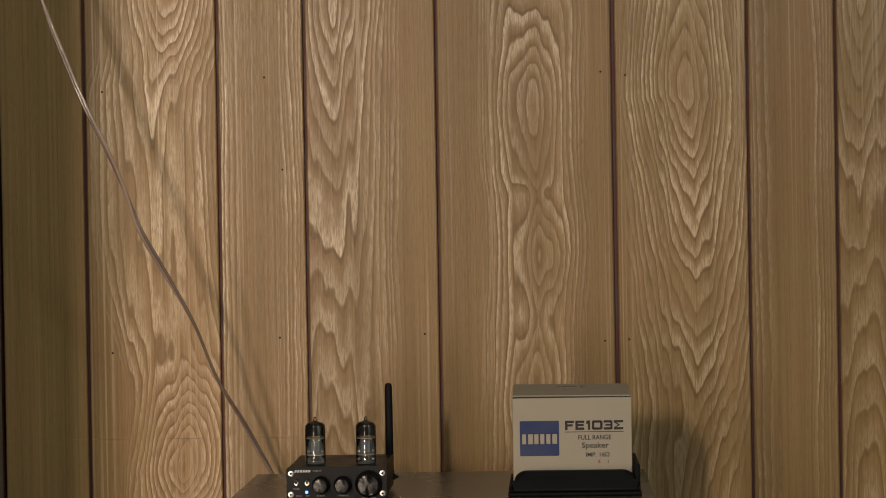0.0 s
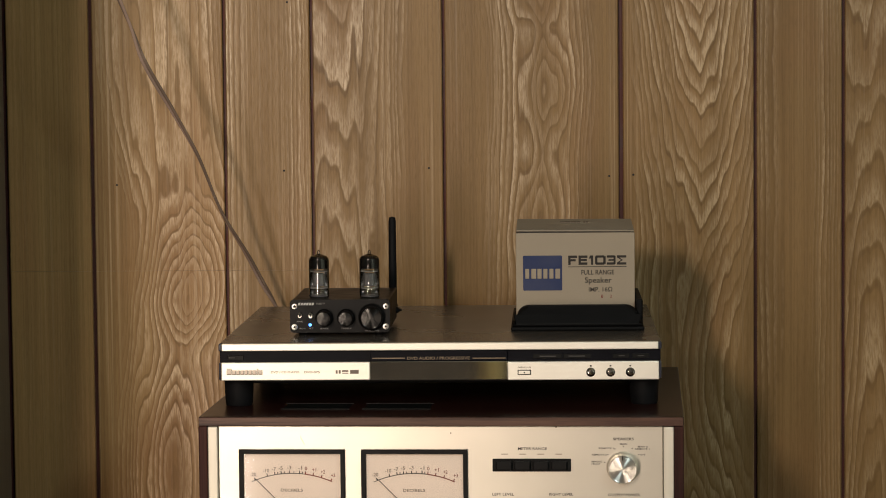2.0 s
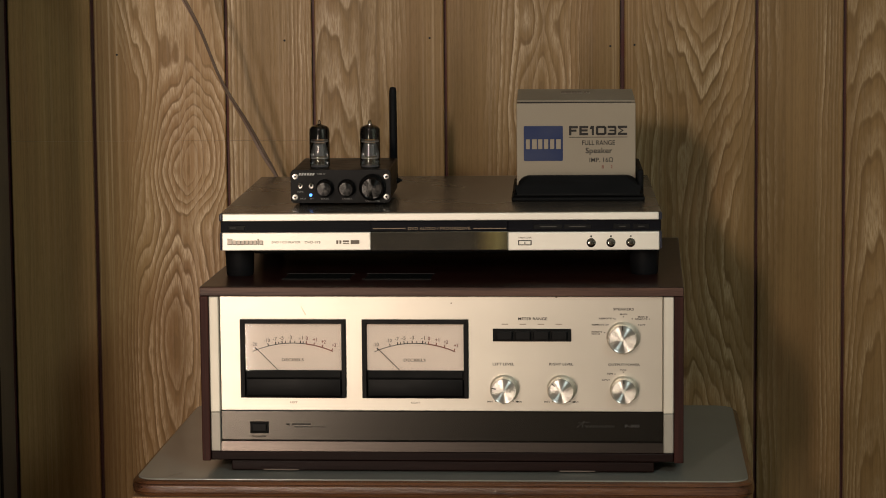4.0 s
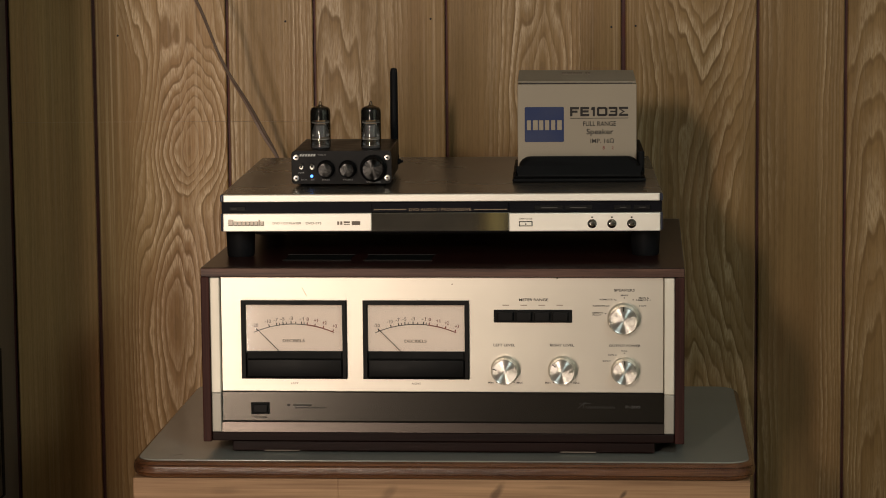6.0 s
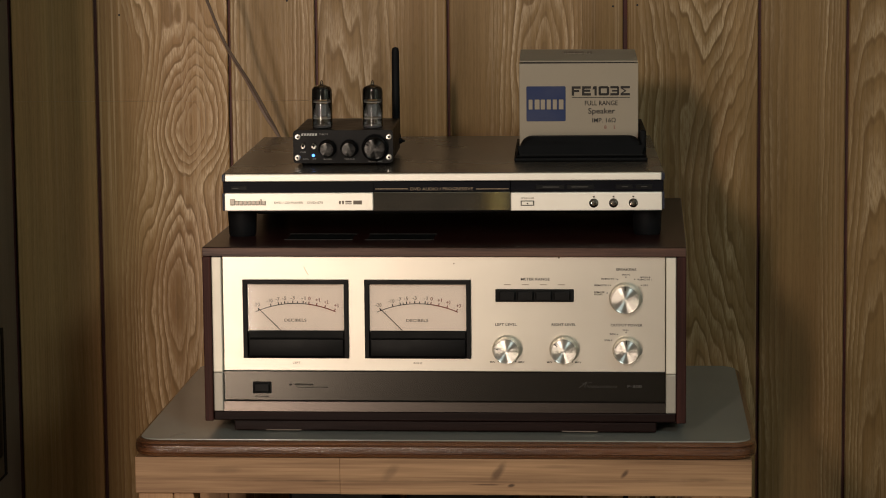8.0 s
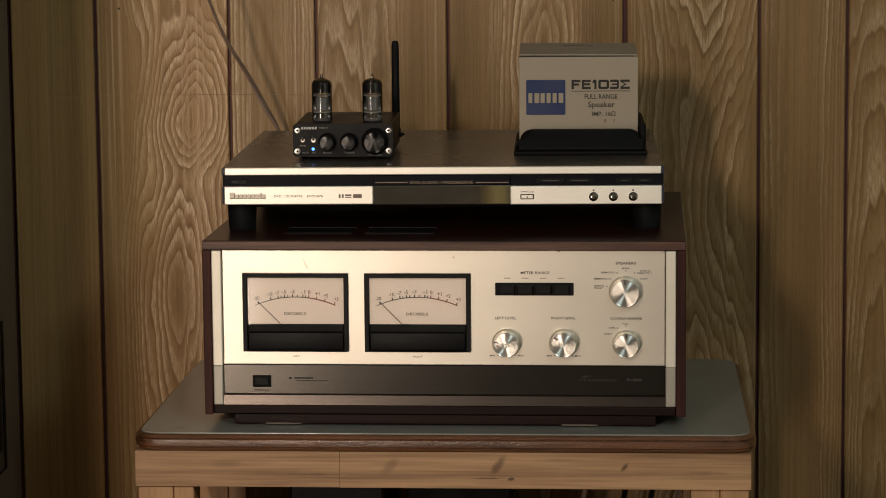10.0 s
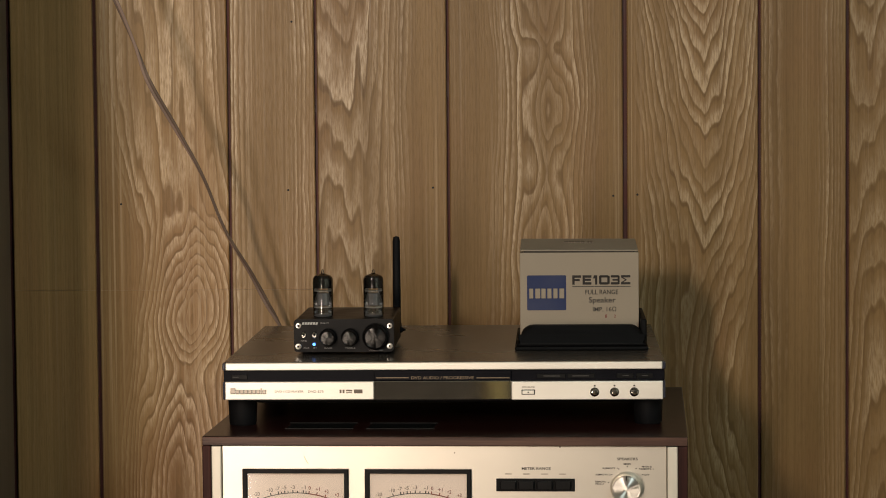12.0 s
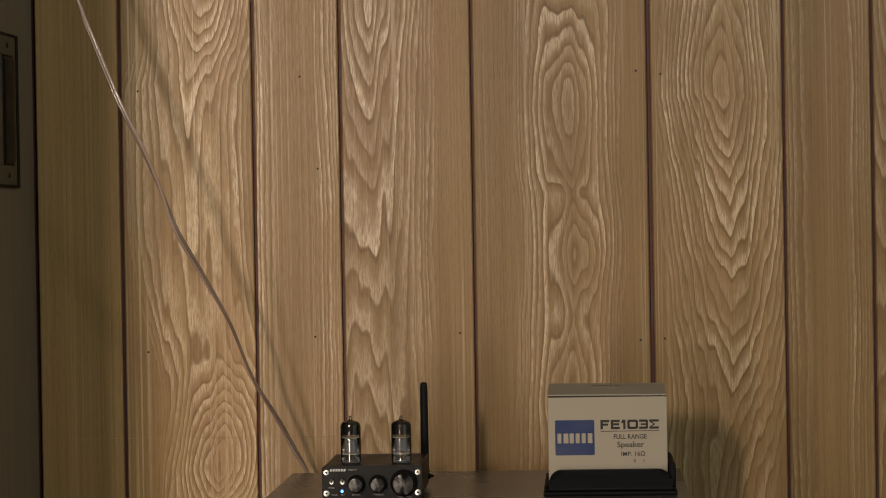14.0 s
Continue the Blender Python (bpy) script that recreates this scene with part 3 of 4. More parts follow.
closet_part("body", box(-1.85, CX - 0.02, CY + 0.006, WALL_Y - 0.004, 0.0, 2.38, 0.002), "closet")
door = closet_part("door", box(CX - 0.018, CX, CY, WALL_Y - 0.006, 0.02, 2.36, 0.002), "closet")
for zm in (0.668, 1.370):
    # plate with a sunken black cup and two screws
    hy, hw, hh = 0.314, 0.049, 0.0812
    plate = bmesh.new()
    for a0, a1, b0, b1 in ((hy - hw, hy + hw, zm + 0.060, zm + hh), (hy - hw, hy + hw, zm - hh, zm - 0.060), (hy - hw, hy - 0.026, zm - 0.060, zm + 0.060), (hy + 0.026, hy + hw, zm - 0.060, zm + 0.060)):
        box(CX + 0.0002, CX + 0.003, a0, a1, b0, b1, 0.0004, 1, plate)
    bmesh.ops.translate(plate, verts=plate.verts, vec=(1.25, -0.25, 0))
    pull = part("flush_pull", plate, "pull_plate", door, "dull bronze flush pull plate with black rim")
    rim = bmesh.new()
    for a0, a1, b0, b1 in ((hy - hw - 0.003, hy + hw + 0.003, zm + hh, zm + hh + 0.003), (hy - hw - 0.003, hy + hw + 0.003, zm - hh - 0.003, zm - hh), (hy - hw - 0.003, hy - hw, zm - hh, zm + hh), (hy + hw - 0.010, hy + hw + 0.003, zm - hh, zm + hh)):
        box(CX + 0.0002, CX + 0.0036, a0, a1, b0, b1, 0.0005, 1, rim)
    bmesh.ops.translate(rim, verts=rim.verts, vec=(1.25, -0.25, 0))
    part("rim", rim, "iron", pull)
    cup = box(CX - 0.010, CX + 0.0060, hy - 0.0255, hy + 0.0255, zm - 0.0595, zm + 0.0595, 0.0058, 5)
    bmesh.ops.translate(cup, verts=cup.verts, vec=(1.25, -0.25, 0))
    part("cup", cup, "black_plastic", pull, "black moulded cup")
    for dz in (-0.071, 0.071):
        s = lathe([(0.0032, 0.003), (0.003, 0.0038), (0.0, 0.0042)], (CX + 0.0, hy, zm + dz), "x", 10)
        bmesh.ops.translate(s, verts=s.verts, vec=(1.25, -0.25, 0))
        part("screw", s, "black_matt", pull)

# ------------------------------------------------------------------ table
TX, TY, TYAW, TTOP = -0.1451, -0.0934, -0.621, 0.720
table = thing("table", "small table with grey laminate top, varnished edge and pine apron", "table", TX, TY, 0.0, TYAW)
TW, TD = 0.2935, 0.4065


def plan_round(x0, x1, y0, y1, r, z0, z1, bulge=0.0, n=8):
    """A slab with round corners in plan and a bulging edge."""
    pts = []
    for cx, cy, a0 in ((x1 - r, y0 + r, -90), (x1 - r, y1 - r, 0), (x0 + r, y1 - r, 90), (x0 + r, y0 + r, 180)):
        for i in range(n + 1):
            a = radians(a0 + 90 * i / n)
            pts.append((cx + r * math.cos(a), cy + r * math.sin(a), math.cos(a), math.sin(a)))
    bm = bmesh.new()
    levels = [(z0 + f * (z1 - z0), k) for f, k in ((0, -0.5), (0.08, 0.3), (0.20, 0.8), (0.255, 0.45), (0.31, 0.9), (0.5, 1.0), (0.69, 0.9), (0.745, 0.45), (0.80, 0.8), (0.92, 0.3), (1.0, -0.5))]
    rings = [[bm.verts.new((x + nx * bulge * k, y + ny * bulge * k, z)) for x, y, nx, ny in pts] for z, k in levels]
    for a, b in zip(rings, rings[1:]):
        for i in range(len(pts)):
            j = (i + 1) % len(pts)
            bm.faces.new((a[i], a[j], b[j], b[i]))
    bm.faces.new(rings[0])
    bm.faces.new(rings[-1])
    return bm


part("edge_band", plan_round(-TW, TW, 0.0, TD, 0.022, 0.7025, TTOP - 0.0012, 0.0035), "edge_wood", table, "reddish varnished wooden edge")
part("tabletop", plan_round(-TW + 0.0025, TW - 0.0025, 0.0025, TD - 0.0025, 0.020, TTOP - 0.0016, TTOP, 0.0002), "laminate", table, "grey-green laminate top")
part("laminate_crack", tube_along([(-0.262, 0.012, TTOP + 0.0001), (-0.258, 0.020, TTOP + 0.0001), (-0.250, 0.028, TTOP + 0.0001)], 0.0003, 5), "ink_grey", table)
part("apron", box(-0.2945, -0.0981, 0.0012, 0.030, 0.6675, 0.7022, 0.0003), "pine", table, "pale pine board")
part("apron", box(-0.0979, 0.2915, 0.0010, 0.030, 0.6672, 0.7022, 0.0003), "pine", table, "pale pine board with knots")
for y0 in (0.004, TD - 0.05):
    part("leg", box(-0.2925, -0.259, y0, y0 + 0.04, 0.0, 0.6665, 0.0012), "pine_z", table)
    part("leg", box(-0.2585, -0.239, y0 + 0.001, y0 + 0.04, 0.0, 0.6665, 0.0012), "pine_z", table)
    part("leg", box(0.235, 0.262, y0 + 0.001, y0 + 0.04, 0.0, 0.6665, 0.0012), "pine_z", table)
    part("leg", box(0.2625, 0.2895, y0, y0 + 0.04, 0.0, 0.6665, 0.0012), "pine_z", table)
part("shelf", box(-0.2385, 0.2345, 0.03, TD - 0.02, 0.30, 0.32, 0.0012), "pine", table)
part("side_board", box(-0.2925, -0.275, 0.045, TD - 0.052, 0.62, 0.7022, 0.001), "pine_z", table)
part("side_board", box(0.272, 0.2895, 0.045, TD - 0.052, 0.62, 0.7022, 0.001), "pine_z", table)


def floor_thing(name, bm, material, label, category):
    me = bpy.data.meshes.new(name)
    bmesh.ops.recalc_face_normals(bm, faces=bm.faces)
    bm.to_mesh(me)
    bm.free()
    me.materials.append(M[material])
    me.polygons.foreach_set("use_smooth", [True] * len(me.polygons))
    me.set_sharp_from_angle(angle=radians(19))
    return tagged(new(name, me), label, category)


# gear in the shade under the table
floor_thing("equipment_case", box(-0.315, -0.215, 0.10, 0.30, 0.3205, 0.640, 0.004), "black_plastic", "black equipment case on the table's shelf", "case")
floor_thing("equipment_case", box(-0.195, -0.085, 0.12, 0.30, 0.3205, 0.648, 0.004), "black_matt", "matt black case on the table's shelf", "case")
for x0, mat in ((-0.03, "cable"), (0.015, "rubber"), (0.045, "rubber"), (0.075, "cable"), (0.115, "rubber")):
    path = smooth_path([(x0, 0.335, 0.705), (x0 + 0.006, 0.34, 0.66), (x0 + 0.02, 0.35, 0.58), (x0 - 0.01, 0.36, 0.40), (x0 + 0.01, 0.36, 0.02), (x0 + 0.08, 0.36, 0.006)])
    floor_thing("hanging_cable", tube_along(path, 0.0028), mat, "cable hanging behind the table to the floor", "cable")

# ------------------------------------------------------------------ power amplifier in a wooden case
AX, AY, AYAW = -0.1454, -0.0619, -1.0693
amp = thing("power_amplifier", "vintage power amplifier with champagne front and walnut case on the table", "amplifier", AX, AY, TTOP, AYAW)
A0, A1, AZ0, AZ1, AD = -0.2305, 0.2310, 0.7310, 0.9000, 0.4062
part("top_board", box(A0, A1, 0.0012, AD, 0.8912, AZ1, 0.0012), "rosewood", amp)
part("edging", box(A0 + 0.0003, A1 - 0.0003, 0.0, 0.0018, 0.8914, AZ1 - 0.0006, 0.0005), "worn_edge", amp, "worn veneer edging")
part("side_board", box(A0, -0.2224, 0.0005, AD, AZ0, 0.8910, 0.0010), "rosewood_z", amp)
part("side_board", box(0.2219, A1, 0.0005, AD, AZ0, 0.8910, 0.0010), "rosewood_z", amp)
part("bottom_board", box(-0.2222, 0.2217, 0.0035, AD, AZ0 + 0.0005, 0.7399, 0.0010), "plinth_wood", amp)
part("plinth", box(-0.203, 0.203, 0.006, AD - 0.02, 0.7213, 0.7308, 0.0010), "plinth_wood", amp)
for x in (-0.155, 0.13):
    part("plinth_label", box(x - 0.017, x + 0.017, 0.0050, 0.0060, 0.7214, 0.7224), "ink_grey", amp)
for x in (-0.17, 0.17):
    for y in (0.06, AD - 0.06):
        part("foot", lathe([(0.012, TTOP), (0.013, TTOP + 0.0014), (0.012, 0.7216)], (x, y, 0), "z", 20), "rubber", amp)
part("back_panel", box(-0.2222, 0.2217, AD - 0.012, AD - 0.004, 0.7407, 0.8910), "black_matt", amp)
# grilles in the top board
for k in range(2):
    x0 = -0.158 + 0.079 * k
    grille = part("vent_grille", box(x0 + 0.0016, x0 + 0.0654, 0.0536, 0.0944, 0.9000, 0.9003), "black_matt", amp, "dark slotted vent")
    for y in (0.052, 0.0945):
        part("slat", box(x0, x0 + 0.067, y, y + 0.0014, 0.9001, 0.9012, 0.0003, 1), "vent_metal", grille)

PY = 0.0060  # face of the front panel
panel = part("front_panel", box(-0.2120, 0.2112, PY, PY + 0.006, 0.7796, 0.8905, 0.0006), "champagne", amp, "brushed champagne aluminium panel")
for x0, x1 in ((-0.2220, -0.2126), (0.2118, 0.2216)):
    part("side_strip", box(x0, x1, PY - 0.0035, PY + 0.006, 0.7783, 0.8903, 0.0010), "champagne_strip", amp)
    # lower end of the same strip, its shade put into a darker colour
    part("side_strip", box(x0, x1, PY - 0.0033, PY + 0.006, 0.7402, 0.7781, 0.0010), "champagne_shaded", amp, "grey lower end of the trim strip, shade in its colour")
lower = part("lower_panel", box(-0.2123, 0.2115, PY + 0.0012, PY + 0.007, 0.7507, 0.7788, 0.0003), "grey_metal", amp, "dark grey anodised lower panel")
bm = bmesh.new()
lip = [(PY + 0.0012, 0.7506), (PY - 0.0012, 0.7496), (PY - 0.0022, 0.7404), (PY + 0.006, 0.7401), (PY + 0.006, 0.7506)]
la = [bm.verts.new((-0.2123, y, z)) for y, z in lip]
lb = [bm.verts.new((0.2115, y, z)) for y, z in lip]
for i in range(5):
    j = (i + 1) % 5
    bm.faces.new((la[i], la[j], lb[j], lb[i]))
bm.faces.new(la)
bm.faces.new(lb[::-1])
part("lip", bm, "lip_metal", amp, "bevelled metal lip")
part("panel_gap", box(-0.2123, 0.2115, PY + 0.0004, PY + 0.004, 0.7789, 0.7795), "black_matt", amp)

ARC_R, ARC_Z = 0.096, 0.7491
TICKS = [(-0.0354, "-20"), (-0.0236, "-10"), (-0.0164, "-7"), (-0.0136, ""), (-0.0103, "-5"), (-0.0072, ""), (-0.0026, "-3"), (0.0018, ""), (0.0072, "-1"), (0.0098, ""), (0.0127, "0"),
         (0.0201, "+1"), (0.0280, "+2"), (0.0372, "+3")]


def rim_ring(outer, inner, y0, y1, slope):
    """A one-piece rectangular rim: flat front, rounded shoulders, inner walls that lean inwards."""
    bm = bmesh.new()

    def loop(rect, grow, y):
        x0, x1, z0, z1 = rect
        return [bm.verts.new(p) for p in ((x0 - grow, y, z0 - grow), (x1 + grow, y, z0 - grow), (x1 + grow, y, z1 + grow), (x0 - grow, y, z1 + grow))]
    loops = [loop(outer, 0, y1), loop(outer, 0, y0 + slope), loop(outer, -slope * 0.7, y0), loop(inner, slope, y0), loop(inner, 0.0002, y0 + slope), loop(inner, -0.0002, y1)]
    for p, q in zip(loops, loops[1:] + loops[:1]):
        for i in range(4):
            j = (i + 1) % 4
            bm.faces.new((p[i], p[j], q[j], q[i]))
    return bm


def meter(xm, caption):
    """A level meter: black frame, paper face, arc, ticks, needle and pane."""
    hw = 0.0507
    y0 = PY - 0.0040
    zt, zb = 0.8682, 0.7924
    fr = rim_ring((xm - hw, xm + hw, zb, zt), (xm - hw + 0.0046, xm + hw - 0.0042, zb + 0.0012, zt - 0.0042), y0, PY + 0.001, 0.0007)
    frame_ob = part("meter", fr, "black_plastic", amp, "black-framed level meter with a pinkish dial")
    x0, x1 = xm - hw + 0.0047, xm + hw - 0.0043
    part("backing", box(x0 - 0.001, x1 + 0.001, PY - 0.0006, PY + 0.0008, zb + 0.0008, 0.8190), "black_matt", frame_ob)
    part("cover", box(x0 + 0.0003, x1 - 0.0003, y0 + 0.0008, PY + 0.001, zb + 0.0015, 0.8110, 0.0014, 3), "black_plastic", frame_ob)
    part("ledge", box(x0 + 0.0003, x1 - 0.0003, y0 + 0.0024, PY + 0.001, 0.8112, 0.8185, 0.0010), "black_matt", frame_ob)
    yf = PY + 0.0004
    part("dial", box(x0 + 0.0003, x1 - 0.0003, yf - 0.0006, yf + 0.0004, 0.8185, 0.8637), "meter_paper", frame_ob, "pinkish cream dial")
    yi = yf - 0.0009

    def arc(xa, xb, th, mat, name):
        bm = bmesh.new()
        n = 24
        row = []
        for k in range(n + 1):
            x = xa + (xb - xa) * k / n
            z = ARC_Z + math.sqrt(ARC_R ** 2 - x * x)
            row.append((bm.verts.new((xm + x, yi, z - th / 2)), bm.verts.new((xm + x, yi, z + th / 2))))
        for p, q in zip(row, row[1:]):
            bm.faces.new((p[0], q[0], q[1], p[1]))
        part(name, bm, mat, frame_ob, smooth=False)
    arc(-0.0390, 0.0127, 0.00068, "ink", "scale_arc")
    arc(0.0127, 0.0385, 0.00100, "ink_red", "red_arc")
    for x, s in TICKS:
        z = ARC_Z + math.sqrt(ARC_R ** 2 - x * x)
        a = math.asin(x / ARC_R)
        red = x > 0.012
        bm = bmesh.new()
        w, l = (0.00046, 0.0027) if s else (0.00038, 0.0021)
        d, nrm = Vector((math.sin(a), 0, math.cos(a))), Vector((math.cos(a), 0, -math.sin(a)))
        o = Vector((xm + x, yi - 0.0001, z))
        bm.faces.new([bm.verts.new(p) for p in (o - nrm * w, o + nrm * w, o + nrm * w + d * l, o - nrm * w + d * l)])
        part("tick", bm, "ink_red" if red else "ink", frame_ob, smooth=False)
        if s:
            words(s, xm + x + d.x * 0.0056, z + 0.0056, yi, 0.0035, "ink_red" if red else "ink_num", frame_ob, width=0.0018 * len(s) + 0.0004, name="numeral")
    words("DECIBELS", xm - 0.0004, 0.8289, yi, 0.0028, "ink_grey", frame_ob, width=0.0212)
    part("needle", tube_along([(xm - 0.0356, yi - 0.0008, 0.8402), (xm - 0.0143, yi - 0.0008, 0.8188)], 0.00030, 6), "ink", frame_ob)
    pane = part("pane", box(x0 + 0.0003, x1 - 0.0003, yf - 0.0032, yf - 0.0026, 0.8185, 0.8637), "glass", frame_ob)
    pane.visible_shadow = False
    words(caption, xm, 0.7876, PY - 0.0003, 0.0018, "ink_grey", panel, width=0.0072 if caption == "LEFT" else 0.0086)


meter(-0.1417, "LEFT")
meter(-0.0245, "RIGHT")

part("scratch", tube_along([(-0.1335, PY - 0.00005, 0.8805), (-0.1315, PY - 0.00005, 0.8765), (-0.1290, PY - 0.00005, 0.8725)], 0.0003, 5), "graze", panel)
part("dent", lathe([(0.0007, 0.0), (0.0, 0.0002)], (0.0105, PY, 0.8838), "y", 20), "ink_grey", panel)
part("dent", lathe([(0.0009, 0.0), (0.0, 0.0002)], (0.1105, PY, 0.8896), "y", 20), "ink_grey", panel)

# row of push switches
bank = part("switch_bank", box(0.0500, 0.1245, PY - 0.0016, PY + 0.001, 0.8472, 0.8594, 0.0006), "black_matt", amp, "black push switch bank")
for k in range(4):
    x = 0.0612 + 0.01735 * k
    part("button", box(x - 0.0076, x + 0.0076, PY - 0.0052, PY - 0.0010, 0.8488, 0.8576, 0.0010), "black_plastic", bank)
words("METER RANGE", 0.0880, 0.8690, PY - 0.0003, 0.0026, "ink", panel, width=0.0275)
for k in range(4):
    bar(0.0615 + 0.0171 * k, 0.8637, PY - 0.0002, 0.0062, 0.0009, "ink_faint", panel)

# turned knobs


def knob(x, z, r, turn, length=0.013):
    ob = part("knob", lathe([(r * 1.10, -0.001), (r * 1.10, 0.0012), (r, 0.0022), (r * 0.985, length * 0.75), (r * 0.95, length)], (x, PY, z), "y", 48), "knob_side", amp, "turned aluminium knob")
    part("cap", lathe([(r * 0.945, length), (r * 0.92, length + 0.0006), (r * 0.86, length + 0.0003), (0.0, length + 0.0012)], (x, PY, z), "y", 64), "knob", ob)
    a = radians(turn)
    d = Vector((math.sin(a), 0, math.cos(a)))
    c = Vector((x, PY - length - 0.0014, z))
    part("pointer", tube_along([c + d * r * 0.62, c + d * r * 0.93], 0.0004, 6), "ink", ob)


knob(0.1733, 0.8511, 0.0140, 0)
knob(0.1745, 0.8011, 0.0122, 0)
knob(0.0606, 0.8013, 0.0126, -75)
knob(0.1150, 0.8014, 0.0126, -50)
TXT = PY - 0.0003
words("SPEAKERS", 0.1741, 0.8783, TXT, 0.0025, "ink", panel, width=0.0195)
words("LEFT LEVEL", 0.0599, 0.8253, TXT, 0.0025, "ink", panel, width=0.0205)
words("RIGHT LEVEL", 0.1149, 0.8254, TXT, 0.0025, "ink", panel, width=0.0230)
words("OUTPUT POWER", 0.1745, 0.8250, TXT, 0.0025, "ink", panel, width=0.0300)
for s, x, z, w in (("MAIN", 0.1741, 0.8747, 0.0068), ("REMOTE 1", 0.1578, 0.8706, 0.0140), ("MAIN &", 0.1925, 0.8722, 0.0095), ("REMOTE 1", 0.1918, 0.8700, 0.0135), ("OFF", 0.1923, 0.8645, 0.0050),
                   ("REMOTE 2", 0.1512, 0.8645, 0.0140), ("REMOTE", 0.1488, 0.8578, 0.0098), ("FRONT", 0.1480, 0.8556, 0.0080), ("FULL", 0.1740, 0.8213, 0.0058), ("50%", 0.1614, 0.8175, 0.0058),
                   ("25%", 0.1562, 0.8116, 0.0058), ("MIN", 0.0468, 0.7902, 0.0048), ("MAX", 0.0745, 0.7902, 0.0056), ("MIN", 0.1012, 0.7902, 0.0048), ("MAX", 0.1286, 0.7902, 0.0056)):
    words(s, x, z - 0.0012, TXT, 0.0016, "ink", panel, width=w)
for x, z in ((0.1660, 0.8700), (0.1740, 0.8722), (0.1823, 0.8703), (0.1885, 0.8645), (0.1594, 0.8645), (0.1562, 0.8570), (0.1741, 0.8190), (0.1660, 0.8172), (0.1604, 0.8116), (0.0523, 0.7905), (0.0690, 0.7905), (0.1066, 0.7905), (0.1232, 0.7905)):
    part("dot", lathe([(0.0006, 0.0), (0.0, 0.0003)], (x, PY, z - 0.0012), "y", 8), "ink", panel)

# power switch and faint writing on the lower panel
LY = PY + 0.0012
sw = part("power_switch", box(-0.1846, -0.1665, LY - 0.0010, LY + 0.001, 0.7571, 0.7687, 0.0006), "black_matt", amp, "black power rocker switch")
part("rocker", box(-0.1828, -0.1683, LY - 0.0034, LY - 0.0006, 0.7588, 0.7670, 0.0009), "black_plastic", sw)
words("POWER", -0.1757, 0.7540, LY - 0.0003, 0.0017, "ink", lower, width=0.0135)
bar(-0.1480, 0.7660, LY - 0.0002, 0.0030, 0.0016, "ink_dim", lower)
bar(-0.1350, 0.7660, LY - 0.0002, 0.0180, 0.0016, "ink_dim", lower)
bar(-0.1270, 0.7634, LY - 0.0002, 0.0300, 0.0007, "ink_dim", lower)
# maker's signature as plain strokes
sig = bmesh.new()
pts = [(0.1295, 0.7640), (0.1330, 0.7668), (0.1368, 0.7700), (0.1352, 0.7672), (0.1348, 0.7640)]
tube_along(smooth_path([(x, LY - 0.0002, z) for x, z in pts], 5), 0.00022, 5, sig)
tube_along(smooth_path([(0.1310, LY - 0.0002, 0.7690), (0.1345, LY - 0.0002, 0.7684), (0.1420, LY - 0.0002, 0.7694)], 5), 0.00018, 5, sig)
wave = [(0.1370 + 0.0006 * k, LY - 0.0002, 0.7652 + 0.0013 * math.sin(k * 1.35)) for k in range(48)]
tube_along(wave, 0.0002, 5, sig)
part("signature", sig, "ink_pale", lower)
words("P-300", 0.1822, 0.7657, LY - 0.0003, 0.0028, "ink_pale", lower, width=0.0140)

# ------------------------------------------------------------------ disc player on tall feet
DX, DY, DYAW = -0.1481, 0.0, 0.8797
DTOP = 0.9643
dvd = thing("disc_player", "flat silver and bronze disc player on black feet on the amplifier", "disc player", DX, DY, AZ1, DYAW)
DD = 0.382
part("chassis", box(-0.2125, 0.2125, 0.012, DD, 0.9275, 0.9600, 0.0015), "dvd_side", dvd)
part("top_cover", box(-0.2148, 0.2148, 0.006, DD + 0.003, 0.9590, DTOP, 0.0016), "dvd_top", dvd, "glossy dark bronze top cover")


def front_bar(x0, x1, z0, z1, depth, mat, name, y=0.0, r=0.0012, label=""):
    return part(name, box(x0, x1, y, y + depth, z0, z1, r), mat, dvd, label)


front_bar(-0.2118, 0.2118, 0.9567, 0.9640, 0.0058, "silver", "upper_trim", 0.0, 0.0008, "silver trim along the top edge")
for s in (-1, 1):
    front_bar(*sorted((s * 0.2119, s * 0.2150)), 0.9566, 0.9638, 0.010, "dvd_side", "trim_end", 0.0012)
    front_bar(*sorted((s * 0.2125, s * 0.2148)), 0.9280, 0.9455, 0.010, "dvd_side", "fascia_end", 0.0015)
band = front_bar(-0.2140, 0.2140, 0.9458, 0.9565, 0.008, "dvd_band", "dark_band", 0.0035, 0.0006, "recessed smoked band")
front_bar(-0.2124, -0.0674, 0.9280, 0.9457, 0.012, "silver", "fascia", 0.0, 0.0008, "silver fascia with printed words")
fascia_r = front_bar(0.0660, 0.2124, 0.9272, 0.9452, 0.012, "silver", "fascia", 0.0, 0.0008, "silver fascia with three round buttons")
win = front_bar(-0.0672, 0.0658, 0.9276, 0.9460, 0.012, "window", "display_window", 0.0006, 0.0006, "smoked glossy display window")
part("window_cap", box(-0.0672, 0.0658, 0.0008, 0.006, 0.9464, 0.9560, 0.0005), "dvd_band", dvd)
CY0 = 0.0005
bar(-0.0494, 0.9492, CY0, 0.0318, 0.0009, "ink_gold", band, "gold_line")
bar(0.0482, 0.9488, CY0, 0.0320, 0.0009, "ink_gold", band, "gold_line")
words("DVD AUDIO / PROGRESSIVE", -0.0008, 0.9490, CY0, 0.0029, "ink_gold", band, width=0.0605)
